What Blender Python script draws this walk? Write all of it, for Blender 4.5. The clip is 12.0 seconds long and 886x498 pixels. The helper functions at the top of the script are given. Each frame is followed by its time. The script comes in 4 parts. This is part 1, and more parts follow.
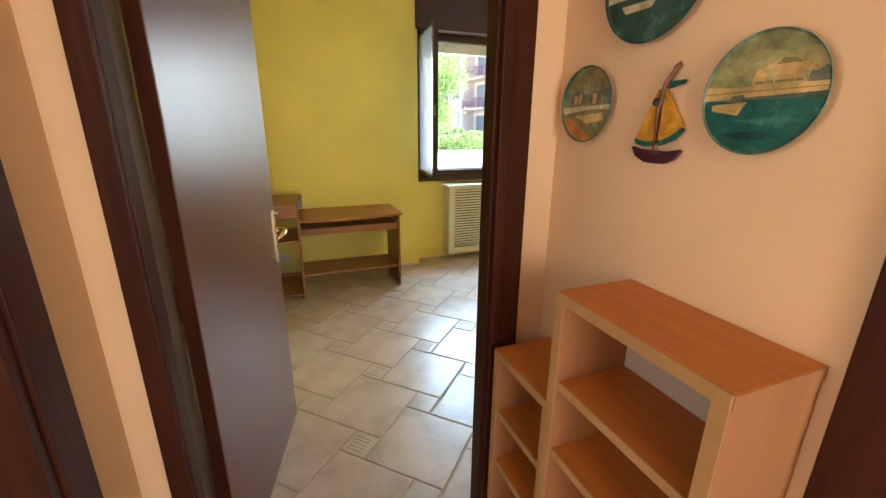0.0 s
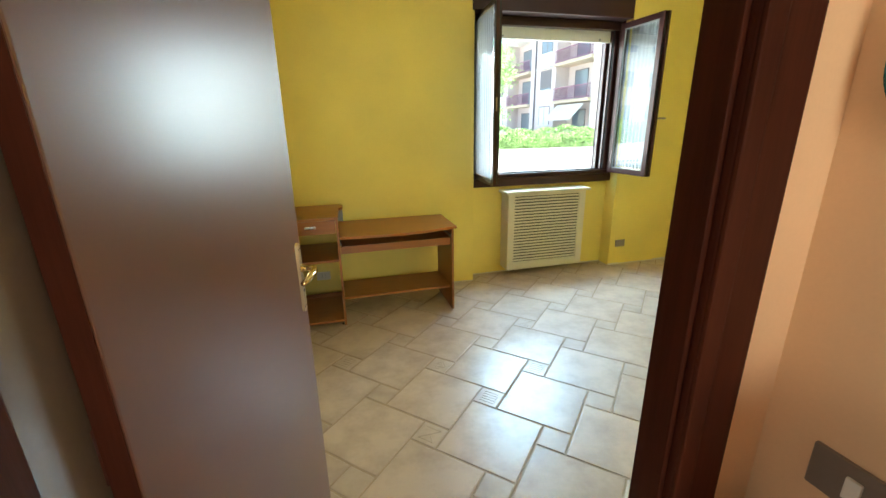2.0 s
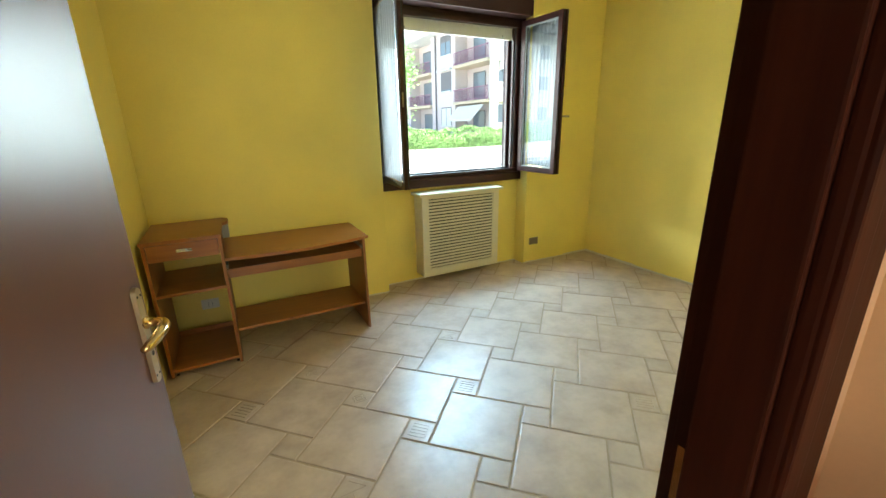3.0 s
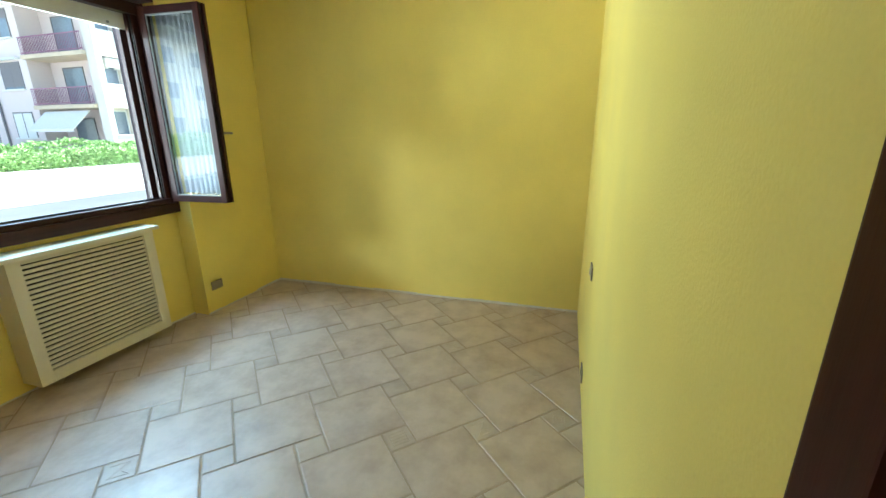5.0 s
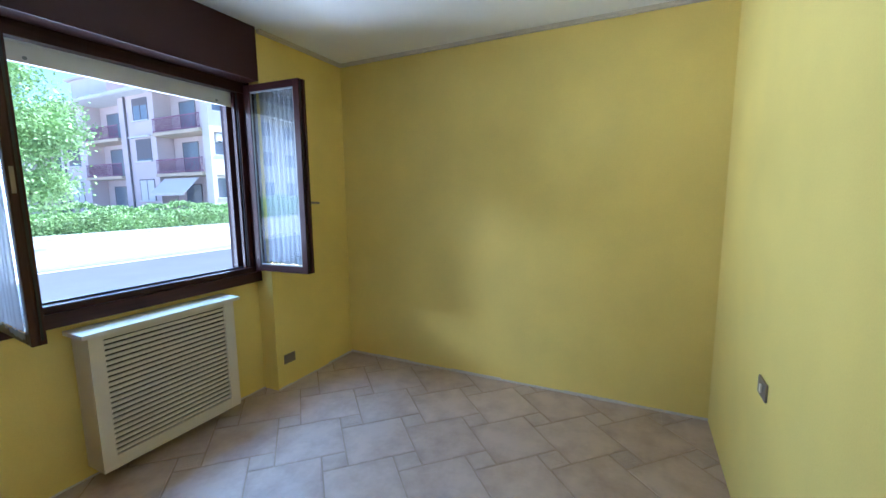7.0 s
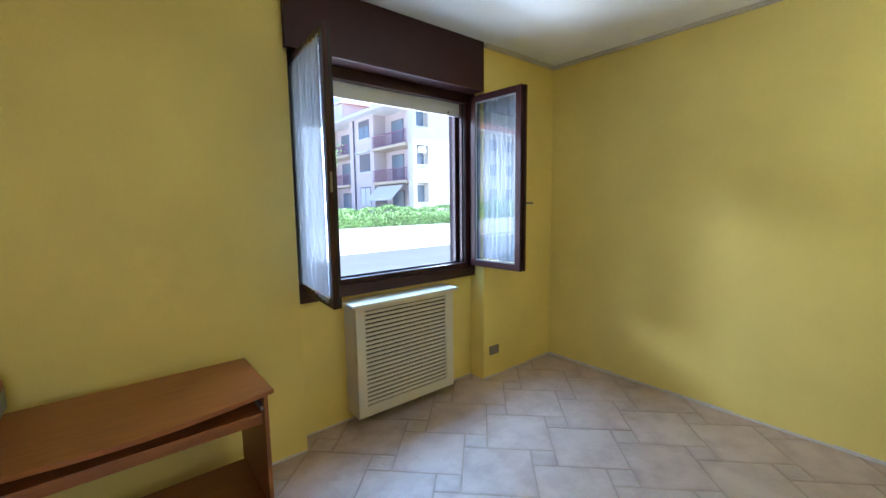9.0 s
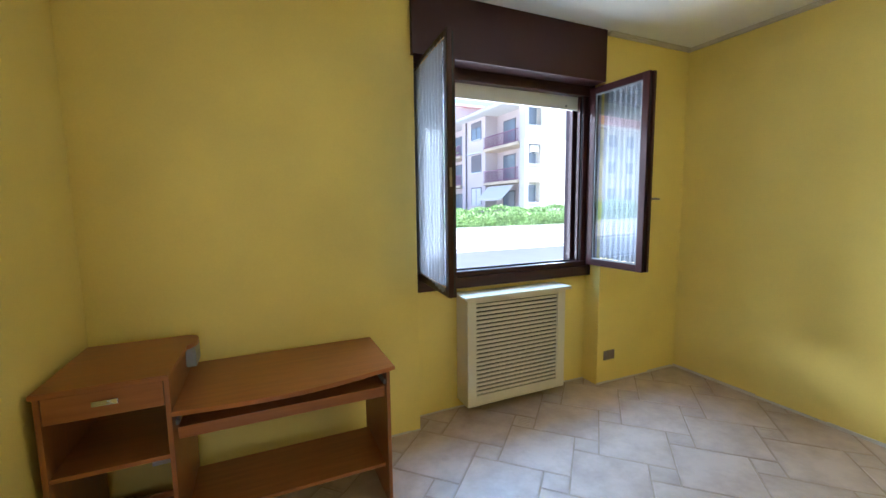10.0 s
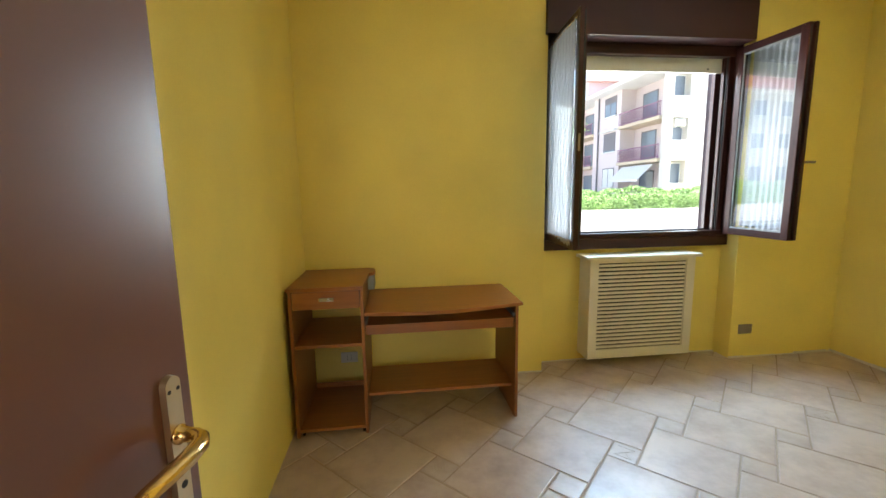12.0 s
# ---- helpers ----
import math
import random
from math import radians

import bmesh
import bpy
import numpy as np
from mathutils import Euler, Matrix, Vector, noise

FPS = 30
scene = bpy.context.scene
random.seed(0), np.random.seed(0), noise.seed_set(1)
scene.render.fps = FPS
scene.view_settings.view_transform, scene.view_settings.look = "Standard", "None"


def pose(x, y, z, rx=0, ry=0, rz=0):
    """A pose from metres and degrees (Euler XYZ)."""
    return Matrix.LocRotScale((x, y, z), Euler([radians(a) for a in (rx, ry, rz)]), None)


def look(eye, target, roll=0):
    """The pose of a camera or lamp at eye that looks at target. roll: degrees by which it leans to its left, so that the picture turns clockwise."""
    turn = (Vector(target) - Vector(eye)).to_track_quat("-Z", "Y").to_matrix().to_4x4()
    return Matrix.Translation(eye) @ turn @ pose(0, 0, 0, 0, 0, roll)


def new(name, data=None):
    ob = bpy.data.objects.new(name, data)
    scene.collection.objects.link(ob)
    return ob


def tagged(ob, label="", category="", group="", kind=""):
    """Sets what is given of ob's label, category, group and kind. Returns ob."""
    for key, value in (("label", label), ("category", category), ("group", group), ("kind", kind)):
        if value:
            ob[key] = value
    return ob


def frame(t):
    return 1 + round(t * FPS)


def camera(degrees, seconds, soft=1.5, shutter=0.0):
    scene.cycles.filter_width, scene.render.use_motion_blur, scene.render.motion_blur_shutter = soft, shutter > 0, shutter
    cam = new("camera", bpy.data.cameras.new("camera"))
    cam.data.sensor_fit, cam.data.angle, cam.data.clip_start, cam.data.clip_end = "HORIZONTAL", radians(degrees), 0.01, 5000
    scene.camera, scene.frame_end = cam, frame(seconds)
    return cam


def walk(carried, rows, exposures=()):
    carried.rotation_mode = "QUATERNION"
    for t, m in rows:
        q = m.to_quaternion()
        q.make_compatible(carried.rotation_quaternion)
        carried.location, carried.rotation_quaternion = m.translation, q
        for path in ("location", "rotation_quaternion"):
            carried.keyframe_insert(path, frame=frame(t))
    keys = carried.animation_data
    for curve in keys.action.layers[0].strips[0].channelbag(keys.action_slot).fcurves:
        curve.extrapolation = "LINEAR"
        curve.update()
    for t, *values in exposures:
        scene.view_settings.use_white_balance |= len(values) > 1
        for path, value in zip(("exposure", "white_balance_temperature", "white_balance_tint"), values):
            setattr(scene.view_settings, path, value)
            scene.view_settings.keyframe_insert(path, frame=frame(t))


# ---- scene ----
cam = camera(95.2, 12.0)
PATH = [
    (0, (0.803, 0.617, 1.528), (1.49, 2.402, 0.946), 0.5),
    (0.5, (0.815, 0.754, 1.52), (1.279, 2.609, 0.933), -0.0),
    (1, (0.87, 0.894, 1.521), (1.236, 2.77, 0.931), 0.4),
    (1.5, (0.891, 1.04, 1.504), (1.26, 2.916, 0.918), 0.1),
    (2, (0.862, 1.225, 1.516), (1.356, 3.075, 0.932), -0.9),
    (2.5, (0.859, 1.388, 1.495), (1.553, 3.170, 0.909), -0.5),
    (2.7, (0.894, 1.438, 1.492), (1.655, 3.193, 0.906), -0.8),
    (4.3, (1.054, 1.848, 1.501), (2.691, 2.841, 0.922), -0.3),
    (4.5, (1.086, 1.887, 1.515), (2.804, 2.731, 0.936), -0.4),
    (5, (1.182, 1.93, 1.537), (3.022, 2.488, 0.987), -0.4),
    (5.5, (1.295, 2.007, 1.534), (3.186, 2.458, 1.063), -0.3),
    (6, (1.42, 2.08, 1.579), (3.315, 2.587, 1.189), -0.5),
    (6.5, (1.465, 2.172, 1.608), (3.328, 2.828, 1.292), -0.6),
    (7, (1.473, 2.259, 1.596), (3.258, 3.122, 1.333), -0.6),
    (8.8, (1.307, 2.446, 1.559), (2.636, 3.925, 1.337), -0.7),
    (9, (1.287, 2.448, 1.563), (2.55, 3.982, 1.334), -0.7),
    (9.5, (1.256, 2.442, 1.554), (2.323, 4.119, 1.325), -0.6),
    (10, (1.232, 2.42, 1.53), (2.045, 4.233, 1.31), -0.7),
    (10.5, (1.185, 2.406, 1.489), (1.749, 4.314, 1.284), -0.7),
    (11, (1.16, 2.362, 1.457), (1.508, 4.32, 1.249), -0.7),
    (11.5, (1.128, 2.23, 1.409), (1.384, 4.202, 1.187), -0.8),
    (12, (1.052, 2.022, 1.404), (1.288, 3.987, 1.114), -0.9),
]
# seconds, stops, kelvin, tint
EXPOSURES = [
    (0.0, 2.1, 6300, 3), (1.5, 2.15, 6250, -2), (2.5, 2.05, 6250, -5), (4.5, 1.7, 5950, -7), (5.0, 1.68, 5700, -7), (5.5, 1.46, 5350, -1),
    (6.0, 1.33, 5000, 5), (6.5, 1.24, 4800, 11), (7.2, 1.24, 4700, 13), (9.5, 1.52, 5200, 12), (10.5, 1.6, 5450, 12), (11.5, 1.62, 5700, 9), (12.0, 1.75, 6400, 7),
]
walk(cam, [(t, look(eye, target, roll)) for t, eye, target, roll in PATH], exposures=EXPOSURES)

# ---- world, sun and window light ----
world = bpy.data.worlds.new("sky")
scene.world = world
world.use_nodes = True
wn = world.node_tree.nodes
sky = wn.new("ShaderNodeTexSky")
sky.sky_type, sky.sun_disc = "NISHITA", False
SUN_EL, SUN_AZ = 63.0, 125.0
sky.sun_elevation, sky.sun_rotation = radians(SUN_EL), radians(SUN_AZ)
world.node_tree.links.new(sky.outputs[0], wn["Background"].inputs[0])
wn["Background"].inputs[1].default_value = 0.15

sun = new("sun", bpy.data.lights.new("sun", "SUN"))
sun.data.energy, sun.data.angle, sun.data.color = 5.0, radians(0.5), (1.0, 0.95, 0.88)
az, el = radians(SUN_AZ), radians(SUN_EL)
sun.matrix_world = look((10 * math.sin(az) * math.cos(el), 10 * math.cos(az) * math.cos(el), 10 * math.sin(el)), (0, 0, 0))


def area_lamp(name, eye, target, sx, sy, watts, colour):
    lamp = new(name, bpy.data.lights.new(name, "AREA"))
    lamp.data.shape, lamp.data.size, lamp.data.size_y = "RECTANGLE", sx, sy
    lamp.data.energy, lamp.data.color = watts, colour
    lamp.matrix_world = look(eye, target)
    return lamp


# Added fill lamps out in the yard, unseen, boosting daylight through the window.
area_lamp("window_fill_top", (2.92, 6.15, 3.45), (2.9, 4.2, 1.2), 2.4, 1.2, 95, (0.45, 0.70, 1.0))
area_lamp("window_fill_north", (2.2, 9.5, 1.7), (2.2, 5.0, 1.6), 4.4, 2.4, 205, (0.86, 0.94, 1.0))
area_lamp("window_fill_high", (4.6, 10.5, 4.8), (2.9, 5.0, 1.8), 3.0, 1.2, 120, (0.52, 0.75, 1.0))
area_lamp("window_fill_low", (3.0, 8.0, 0.24), (3.0, 5.0, 1.5), 4.4, 0.36, 110, (0.92, 0.97, 1.0))
area_lamp("window_fill_east", (6.3, 7.3, 2.6), (2.6, 4.9, 1.6), 1.8, 3.2, 240, (0.82, 0.92, 1.0))
area_lamp("window_fill_west", (-3.47, 11.3, 5.0), (3.3, 4.8, 1.4), 2.6, 1.3, 190, (0.95, 0.97, 1.0))
# Two more unseen lamps, added for daylight from the hall end and side room.
area_lamp("daylight_fill_hall_end", (0.95, -1.15, 1.65), (0.95, 1.0, 1.45), 1.0, 0.8, 5.2, (1.0, 0.86, 0.68))
area_lamp("daylight_fill_side_room", (-1.75, 0.9, 1.6), (0.0, 0.9, 1.0), 1.2, 1.4, 7.0, (1.0, 0.97, 0.93))


# ---- materials ----
def mat(name, colour, rough=0.6, metal=0.0, vary=0.12, scale=8.0, fine=120.0, bump=0.15, spec=0.5, island=False, stretch=None, rvary=0.1):
    m = bpy.data.materials.new(name)
    m.use_nodes = True
    nt = m.node_tree
    b = nt.nodes["Principled BSDF"]
    tc = nt.nodes.new("ShaderNodeTexCoord")
    mp = nt.nodes.new("ShaderNodeMapping")
    nt.links.new(tc.outputs["Object"], mp.inputs[0])
    if stretch:
        mp.inputs["Scale"].default_value = stretch
    if island:
        info = nt.nodes.new("ShaderNodeObjectInfo")
        move = nt.nodes.new("ShaderNodeMath")
        move.operation = "MULTIPLY"
        move.inputs[1].default_value = 37.0
        nt.links.new(info.outputs["Random"], move.inputs[0])
        nt.links.new(move.outputs[0], mp.inputs["Location"])
    n1 = nt.nodes.new("ShaderNodeTexNoise")
    n1.inputs["Scale"].default_value, n1.inputs["Detail"].default_value = scale, 5
    n2 = nt.nodes.new("ShaderNodeTexNoise")
    n2.inputs["Scale"].default_value, n2.inputs["Detail"].default_value = fine, 3
    for n in (n1, n2):
        nt.links.new(mp.outputs[0], n.inputs["Vector"])
    add = nt.nodes.new("ShaderNodeMath")
    add.operation = "MULTIPLY_ADD"
    nt.links.new(n2.outputs[0], add.inputs[0])
    add.inputs[1].default_value = 0.2 if island else 0.35
    nt.links.new(n1.outputs[0], add.inputs[2])
    last = add.outputs[0]
    if island:
        oi = nt.nodes.new("ShaderNodeObjectInfo")
        ad = nt.nodes.new("ShaderNodeMath")
        ad.operation = "MULTIPLY_ADD"
        nt.links.new(oi.outputs["Random"], ad.inputs[0])
        ad.inputs[1].default_value = 0.22
        nt.links.new(last, ad.inputs[2])
        last = ad.outputs[0]
    ramp = nt.nodes.new("ShaderNodeValToRGB")
    lo = [max(0.0, c * (1 - vary)) for c in colour]
    hi = [min(1.0, c * (1 + vary)) for c in colour]
    ramp.color_ramp.elements[0].position, ramp.color_ramp.elements[1].position = 0.4, 1.0 if not island else 1.2 - 0.2
    ramp.color_ramp.elements[0].color, ramp.color_ramp.elements[1].color = (*lo, 1), (*hi, 1)
    nt.links.new(last, ramp.inputs[0])
    nt.links.new(ramp.outputs[0], b.inputs["Base Color"])
    b.inputs["Metallic"].default_value, b.inputs["Specular IOR Level"].default_value = metal, spec
    mr = nt.nodes.new("ShaderNodeMapRange")
    mr.inputs["To Min"].default_value, mr.inputs["To Max"].default_value = max(0.02, rough - rvary), min(1, rough + rvary)
    nt.links.new(n1.outputs[0], mr.inputs[0])
    nt.links.new(mr.outputs[0], b.inputs["Roughness"])
    if bump:
        bp = nt.nodes.new("ShaderNodeBump")
        bp.inputs["Strength"].default_value, bp.inputs["Distance"].default_value = bump, 0.004
        nt.links.new(n2.outputs[0], bp.inputs["Height"])
        nt.links.new(bp.outputs[0], b.inputs["Normal"])
    return m


def wood(name, colour, rough, axis, contrast=0.25, spec=0.5, bump=0.05):
    """Grain that runs along an axis: x, y or z."""
    s = {"x": (1.5, 22, 22), "y": (22, 1.5, 22), "z": (22, 22, 1.5)}[axis]
    return mat(name, colour, rough, 0, contrast, 2.0, 9.0, bump, spec, stretch=s, rvary=0.05)


YELLOW = mat("yellow_wall_paint", (0.83, 0.655, 0.17), 0.62, vary=0.07, scale=2.2, fine=140, bump=0.22, spec=0.35)
PINK = mat("pink_wall_paint", (0.74, 0.485, 0.285), 0.7, vary=0.05, scale=2.5, fine=150, bump=0.1, spec=0.3)
WHITE = mat("white_ceiling_paint", (0.82, 0.80, 0.76), 0.85, vary=0.05, scale=2.0, fine=120, bump=0.12)


def stone_tile(name, pale, brown, rough, half):
    """Glazed stone-look tile: cloudy pale middle, browner towards its edges, each tile its own cloud."""
    m = bpy.data.materials.new(name)
    m.use_nodes = True
    nt = m.node_tree
    b = nt.nodes["Principled BSDF"]

    def node(kind, **values):
        n = nt.nodes.new(kind)
        for k, v in values.items():
            n.inputs[k].default_value = v
        return n

    def maths(op, a, c, d=None):
        n = nt.nodes.new("ShaderNodeMath")
        n.operation = op
        for i, s in enumerate((a, c, d)):
            if s is None:
                continue
            if isinstance(s, (int, float)):
                n.inputs[i].default_value = s
            else:
                nt.links.new(s, n.inputs[i])
        return n.outputs[0]

    tc, info = node("ShaderNodeTexCoord"), node("ShaderNodeObjectInfo")
    shift = nt.nodes.new("ShaderNodeVectorMath")
    shift.operation = "ADD"
    nt.links.new(tc.outputs["Object"], shift.inputs[0])
    nt.links.new(maths("MULTIPLY", info.outputs["Random"], 19.0), shift.inputs[1])
    cloud = node("ShaderNodeTexNoise", Scale=6.0, Detail=3.0, Roughness=0.55)
    grain = node("ShaderNodeTexNoise", Scale=38.0, Detail=4.0, Roughness=0.6)
    for n in (cloud, grain):
        nt.links.new(shift.outputs[0], n.inputs["Vector"])
    # distance from the middle along the tile's own sides
    turn = node("ShaderNodeMapping", Rotation=(0, 0, -math.pi / 4))
    nt.links.new(tc.outputs["Object"], turn.inputs[0])
    xyz = node("ShaderNodeSeparateXYZ")
    nt.links.new(turn.outputs[0], xyz.inputs[0])
    edge = maths("DIVIDE", maths("MAXIMUM", maths("ABSOLUTE", xyz.outputs[0], 0), maths("ABSOLUTE", xyz.outputs[1], 0)), half)
    edge = maths("MULTIPLY", maths("POWER", edge, 6.0), 0.22)
    f = maths("MULTIPLY_ADD", cloud.outputs[0], 2.4, -0.9)
    f = maths("MULTIPLY_ADD", grain.outputs[0], 0.45, maths("SUBTRACT", f, 0.22))
    f = maths("ADD", f, maths("MULTIPLY_ADD", info.outputs["Random"], 0.24, -0.12))
    f = maths("ADD", f, edge)
    mix = nt.nodes.new("ShaderNodeMix")
    mix.data_type = "RGBA"
    mix.clamp_factor = True
    nt.links.new(f, mix.inputs[0])
    mix.inputs[6].default_value, mix.inputs[7].default_value = (*pale, 1), (*brown, 1)
    nt.links.new(mix.outputs[2], b.inputs["Base Color"])
    nt.links.new(maths("MULTIPLY_ADD", grain.outputs[0], 0.06, rough - 0.03), b.inputs["Roughness"])
    b.inputs["Specular IOR Level"].default_value = 0.9
    bp = node("ShaderNodeBump", Strength=0.08, Distance=0.004)
    nt.links.new(grain.outputs[0], bp.inputs["Height"])
    nt.links.new(bp.outputs[0], b.inputs["Normal"])
    return m


TILE = stone_tile("beige_stone_tile", (0.55, 0.42, 0.335), (0.37, 0.262, 0.195), 0.34, 0.205)
INSERT = stone_tile("insert_tile", (0.50, 0.39, 0.31), (0.35, 0.25, 0.19), 0.35, 0.07)
GROUT = mat("grout", (0.40, 0.30, 0.22), 0.85, vary=0.2, scale=10, fine=160, bump=0.4)
DARKWOOD = wood("dark_mahogany_z", (0.05, 0.0125, 0.006), 0.45, "z", 0.35, 0.12)
DARKWOOD_X = wood("dark_mahogany_x", (0.05, 0.0125, 0.006), 0.45, "x", 0.35, 0.12)
# Paler than the frame wood: part of the lacquer's reflection is in the colour.
LINING = mat("sheen_toned_rebate_lacquer", (0.15, 0.11, 0.08), 0.22, vary=0.1, scale=5, fine=90, bump=0.0, spec=1.0, rvary=0.03)
LEAF_BROWN = mat("door_leaf_laminate", (0.105, 0.031, 0.016), 0.315, vary=0.06, scale=3, fine=260, bump=0.015, spec=0.82, rvary=0.02)
WINWOOD = wood("window_wood_z", (0.042, 0.012, 0.010), 0.36, "z", 0.5, 0.3)
WINWOOD_X = wood("window_wood_x", (0.036, 0.011, 0.010), 0.36, "x", 0.5, 0.3)
BOXBROWN = mat("shutter_box_laminate", (0.040, 0.011, 0.011), 0.45, vary=0.08, scale=4, fine=160, bump=0.05, spec=0.3)
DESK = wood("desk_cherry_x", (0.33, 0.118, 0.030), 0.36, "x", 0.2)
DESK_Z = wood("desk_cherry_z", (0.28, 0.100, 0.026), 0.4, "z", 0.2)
BEECH = wood("beech_laminate_y", (0.48, 0.15, 0.027), 0.45, "y", 0.2, 0.35)
BEECH_Z = wood("beech_laminate_z", (0.36, 0.155, 0.063), 0.5, "z", 0.12, 0.35)
BEECH_EDGE = mat("beech_edge", (0.39, 0.20, 0.07), 0.55, vary=0.12, scale=14, fine=90, bump=0.05)
PALE = mat("pale_back_board", (0.42, 0.31, 0.23), 0.6, vary=0.04)
CREAM = mat("cream_radiator_paint", (0.70, 0.62, 0.48), 0.42, vary=0.05, scale=4, fine=90, bump=0.06)
# Black small parts, and the shade painted into holes and behind the louvres.
BLACK = mat("black_parts_and_hole_shade", (0.02, 0.015, 0.012), 0.8, vary=0.1)
BRASS = mat("brass", (0.72, 0.50, 0.20), 0.2, 1.0, vary=0.12, scale=25, fine=120, bump=0.03, rvary=0.06)
SATIN = mat("pale_satin_brass", (0.58, 0.46, 0.28), 0.32, 1.0, vary=0.06, scale=25, fine=120, bump=0.02, rvary=0.05)
STEEL = mat("satin_metal", (0.62, 0.60, 0.56), 0.28, 1.0, vary=0.06)
GREYPL = mat("grey_brown_switch_plate", (0.26, 0.21, 0.17), 0.35, 0.35, vary=0.08)
OFFWHITE = mat("off_white_plastic", (0.72, 0.68, 0.60), 0.35, vary=0.04)
GREYPLAST = mat("grey_plastic", (0.25, 0.26, 0.26), 0.45, vary=0.06)
SHUTTER = mat("white_shutter_slat", (0.72, 0.70, 0.66), 0.4, vary=0.05)
RUBBER = mat("black_gasket", (0.015, 0.015, 0.015), 0.5, vary=0.1)
REVEAL = mat("brown_outer_reveal", (0.035, 0.022, 0.024), 0.9, vary=0.12, scale=12, fine=90, bump=0.1, spec=0.1)
STONE = mat("stone_sill", (0.50, 0.47, 0.43), 0.6, vary=0.12, scale=20, fine=120, bump=0.2)
COVE = mat("grey_beige_coving", (0.60, 0.53, 0.42), 0.75, vary=0.12, scale=6, fine=70, bump=0.15)
TRIMW = mat("rough_plaster_strip", (0.66, 0.60, 0.54), 0.8, vary=0.12, scale=20, fine=80, bump=0.4)


def glass(name):
    m = bpy.data.materials.new(name)
    m.use_nodes = True
    b = m.node_tree.nodes["Principled BSDF"]
    b.inputs["Base Color"].default_value = (0.96, 0.98, 0.98, 1)
    b.inputs["Roughness"].default_value = 0.0
    b.inputs["Transmission Weight"].default_value = 1.0
    b.inputs["IOR"].default_value = 1.62
    return m


GLASS = glass("window_glass")


def sheer(name):
    m = bpy.data.materials.new(name)
    m.use_nodes = True
    nt = m.node_tree
    out = nt.nodes["Material Output"]
    nt.nodes.remove(nt.nodes["Principled BSDF"])
    d = nt.nodes.new("ShaderNodeBsdfDiffuse")
    d.inputs[0].default_value = (0.52, 0.55, 0.60, 1)
    tl = nt.nodes.new("ShaderNodeBsdfTranslucent")
    tl.inputs[0].default_value = (0.14, 0.145, 0.16, 1)
    tp = nt.nodes.new("ShaderNodeBsdfTransparent")
    m1, m2 = nt.nodes.new("ShaderNodeMixShader"), nt.nodes.new("ShaderNodeMixShader")
    tc = nt.nodes.new("ShaderNodeTexCoord")
    n = nt.nodes.new("ShaderNodeTexNoise")
    n.inputs["Scale"].default_value = 160
    nt.links.new(tc.outputs["Object"], n.inputs["Vector"])
    mr = nt.nodes.new("ShaderNodeMapRange")
    mr.inputs["To Min"].default_value, mr.inputs["To Max"].default_value = 0.03, 0.08
    nt.links.new(n.outputs[0], mr.inputs[0])
    m1.inputs[0].default_value = 0.35
    nt.links.new(d.outputs[0], m1.inputs[1])
    nt.links.new(tl.outputs[0], m1.inputs[2])
    nt.links.new(mr.outputs[0], m2.inputs[0])
    nt.links.new(m1.outputs[0], m2.inputs[1])
    nt.links.new(tp.outputs[0], m2.inputs[2])
    nt.links.new(m2.outputs[0], out.inputs[0])
    return m


CURTAIN = sheer("sheer_white_curtain")
ASPHALT = mat("sunny_concrete_paving", (0.48, 0.465, 0.44), 0.9, vary=0.14, scale=0.5, fine=9, bump=0.3)
# Bluish grey that paints the house's own shadow onto the paving.
SHADOWGREY = mat("shadow_grey_paving", (0.13, 0.135, 0.145), 0.9, vary=0.15, scale=0.8, fine=20, bump=0.3)
WHITELINE = mat("yard_line_paint", (0.75, 0.75, 0.72), 0.7, vary=0.1)
KERB = mat("kerb_stone", (0.5, 0.49, 0.46), 0.8, vary=0.1)
# Street face turned from the sun: its mauve shade is mixed into the cream.
FACADE = mat("facade_cream_shaded", (0.68, 0.58, 0.56), 0.9, vary=0.06, scale=0.4, fine=10, bump=0.1)
FACADE2 = mat("facade_white", (0.70, 0.64, 0.57), 0.9, vary=0.05, scale=0.4, fine=10, bump=0.1)
EAVE = mat("eave_white", (0.72, 0.70, 0.66), 0.8, vary=0.05, scale=1)
RAIL = mat("plum_railing", (0.27, 0.11, 0.18), 0.5, vary=0.1)
SLAB = mat("balcony_slab", (0.62, 0.50, 0.36), 0.85, vary=0.1, scale=1)
SHUT = mat("roller_blind_brown", (0.17, 0.15, 0.155), 0.6, vary=0.1)
PANE_FAR = mat("far_window_pane", (0.20, 0.23, 0.27), 0.15, vary=0.1, bump=0)
ROOFRED = mat("red_roof_tiles", (0.25, 0.075, 0.055), 0.85, vary=0.2, scale=3, fine=18, bump=0.5)
AWNING = mat("awning_canvas", (0.76, 0.72, 0.66), 0.85, vary=0.04)
LEAVES = mat("hedge_leaves", (0.35, 0.50, 0.19), 0.55, vary=0.45, scale=1.8, fine=14, bump=0)
TREELEAF = mat("tree_leaves", (0.36, 0.52, 0.19), 0.55, vary=0.45, scale=1.2, fine=10, bump=0)
BARK = mat("bark", (0.11, 0.08, 0.055), 0.9, vary=0.3, scale=8, fine=50, bump=0.6)


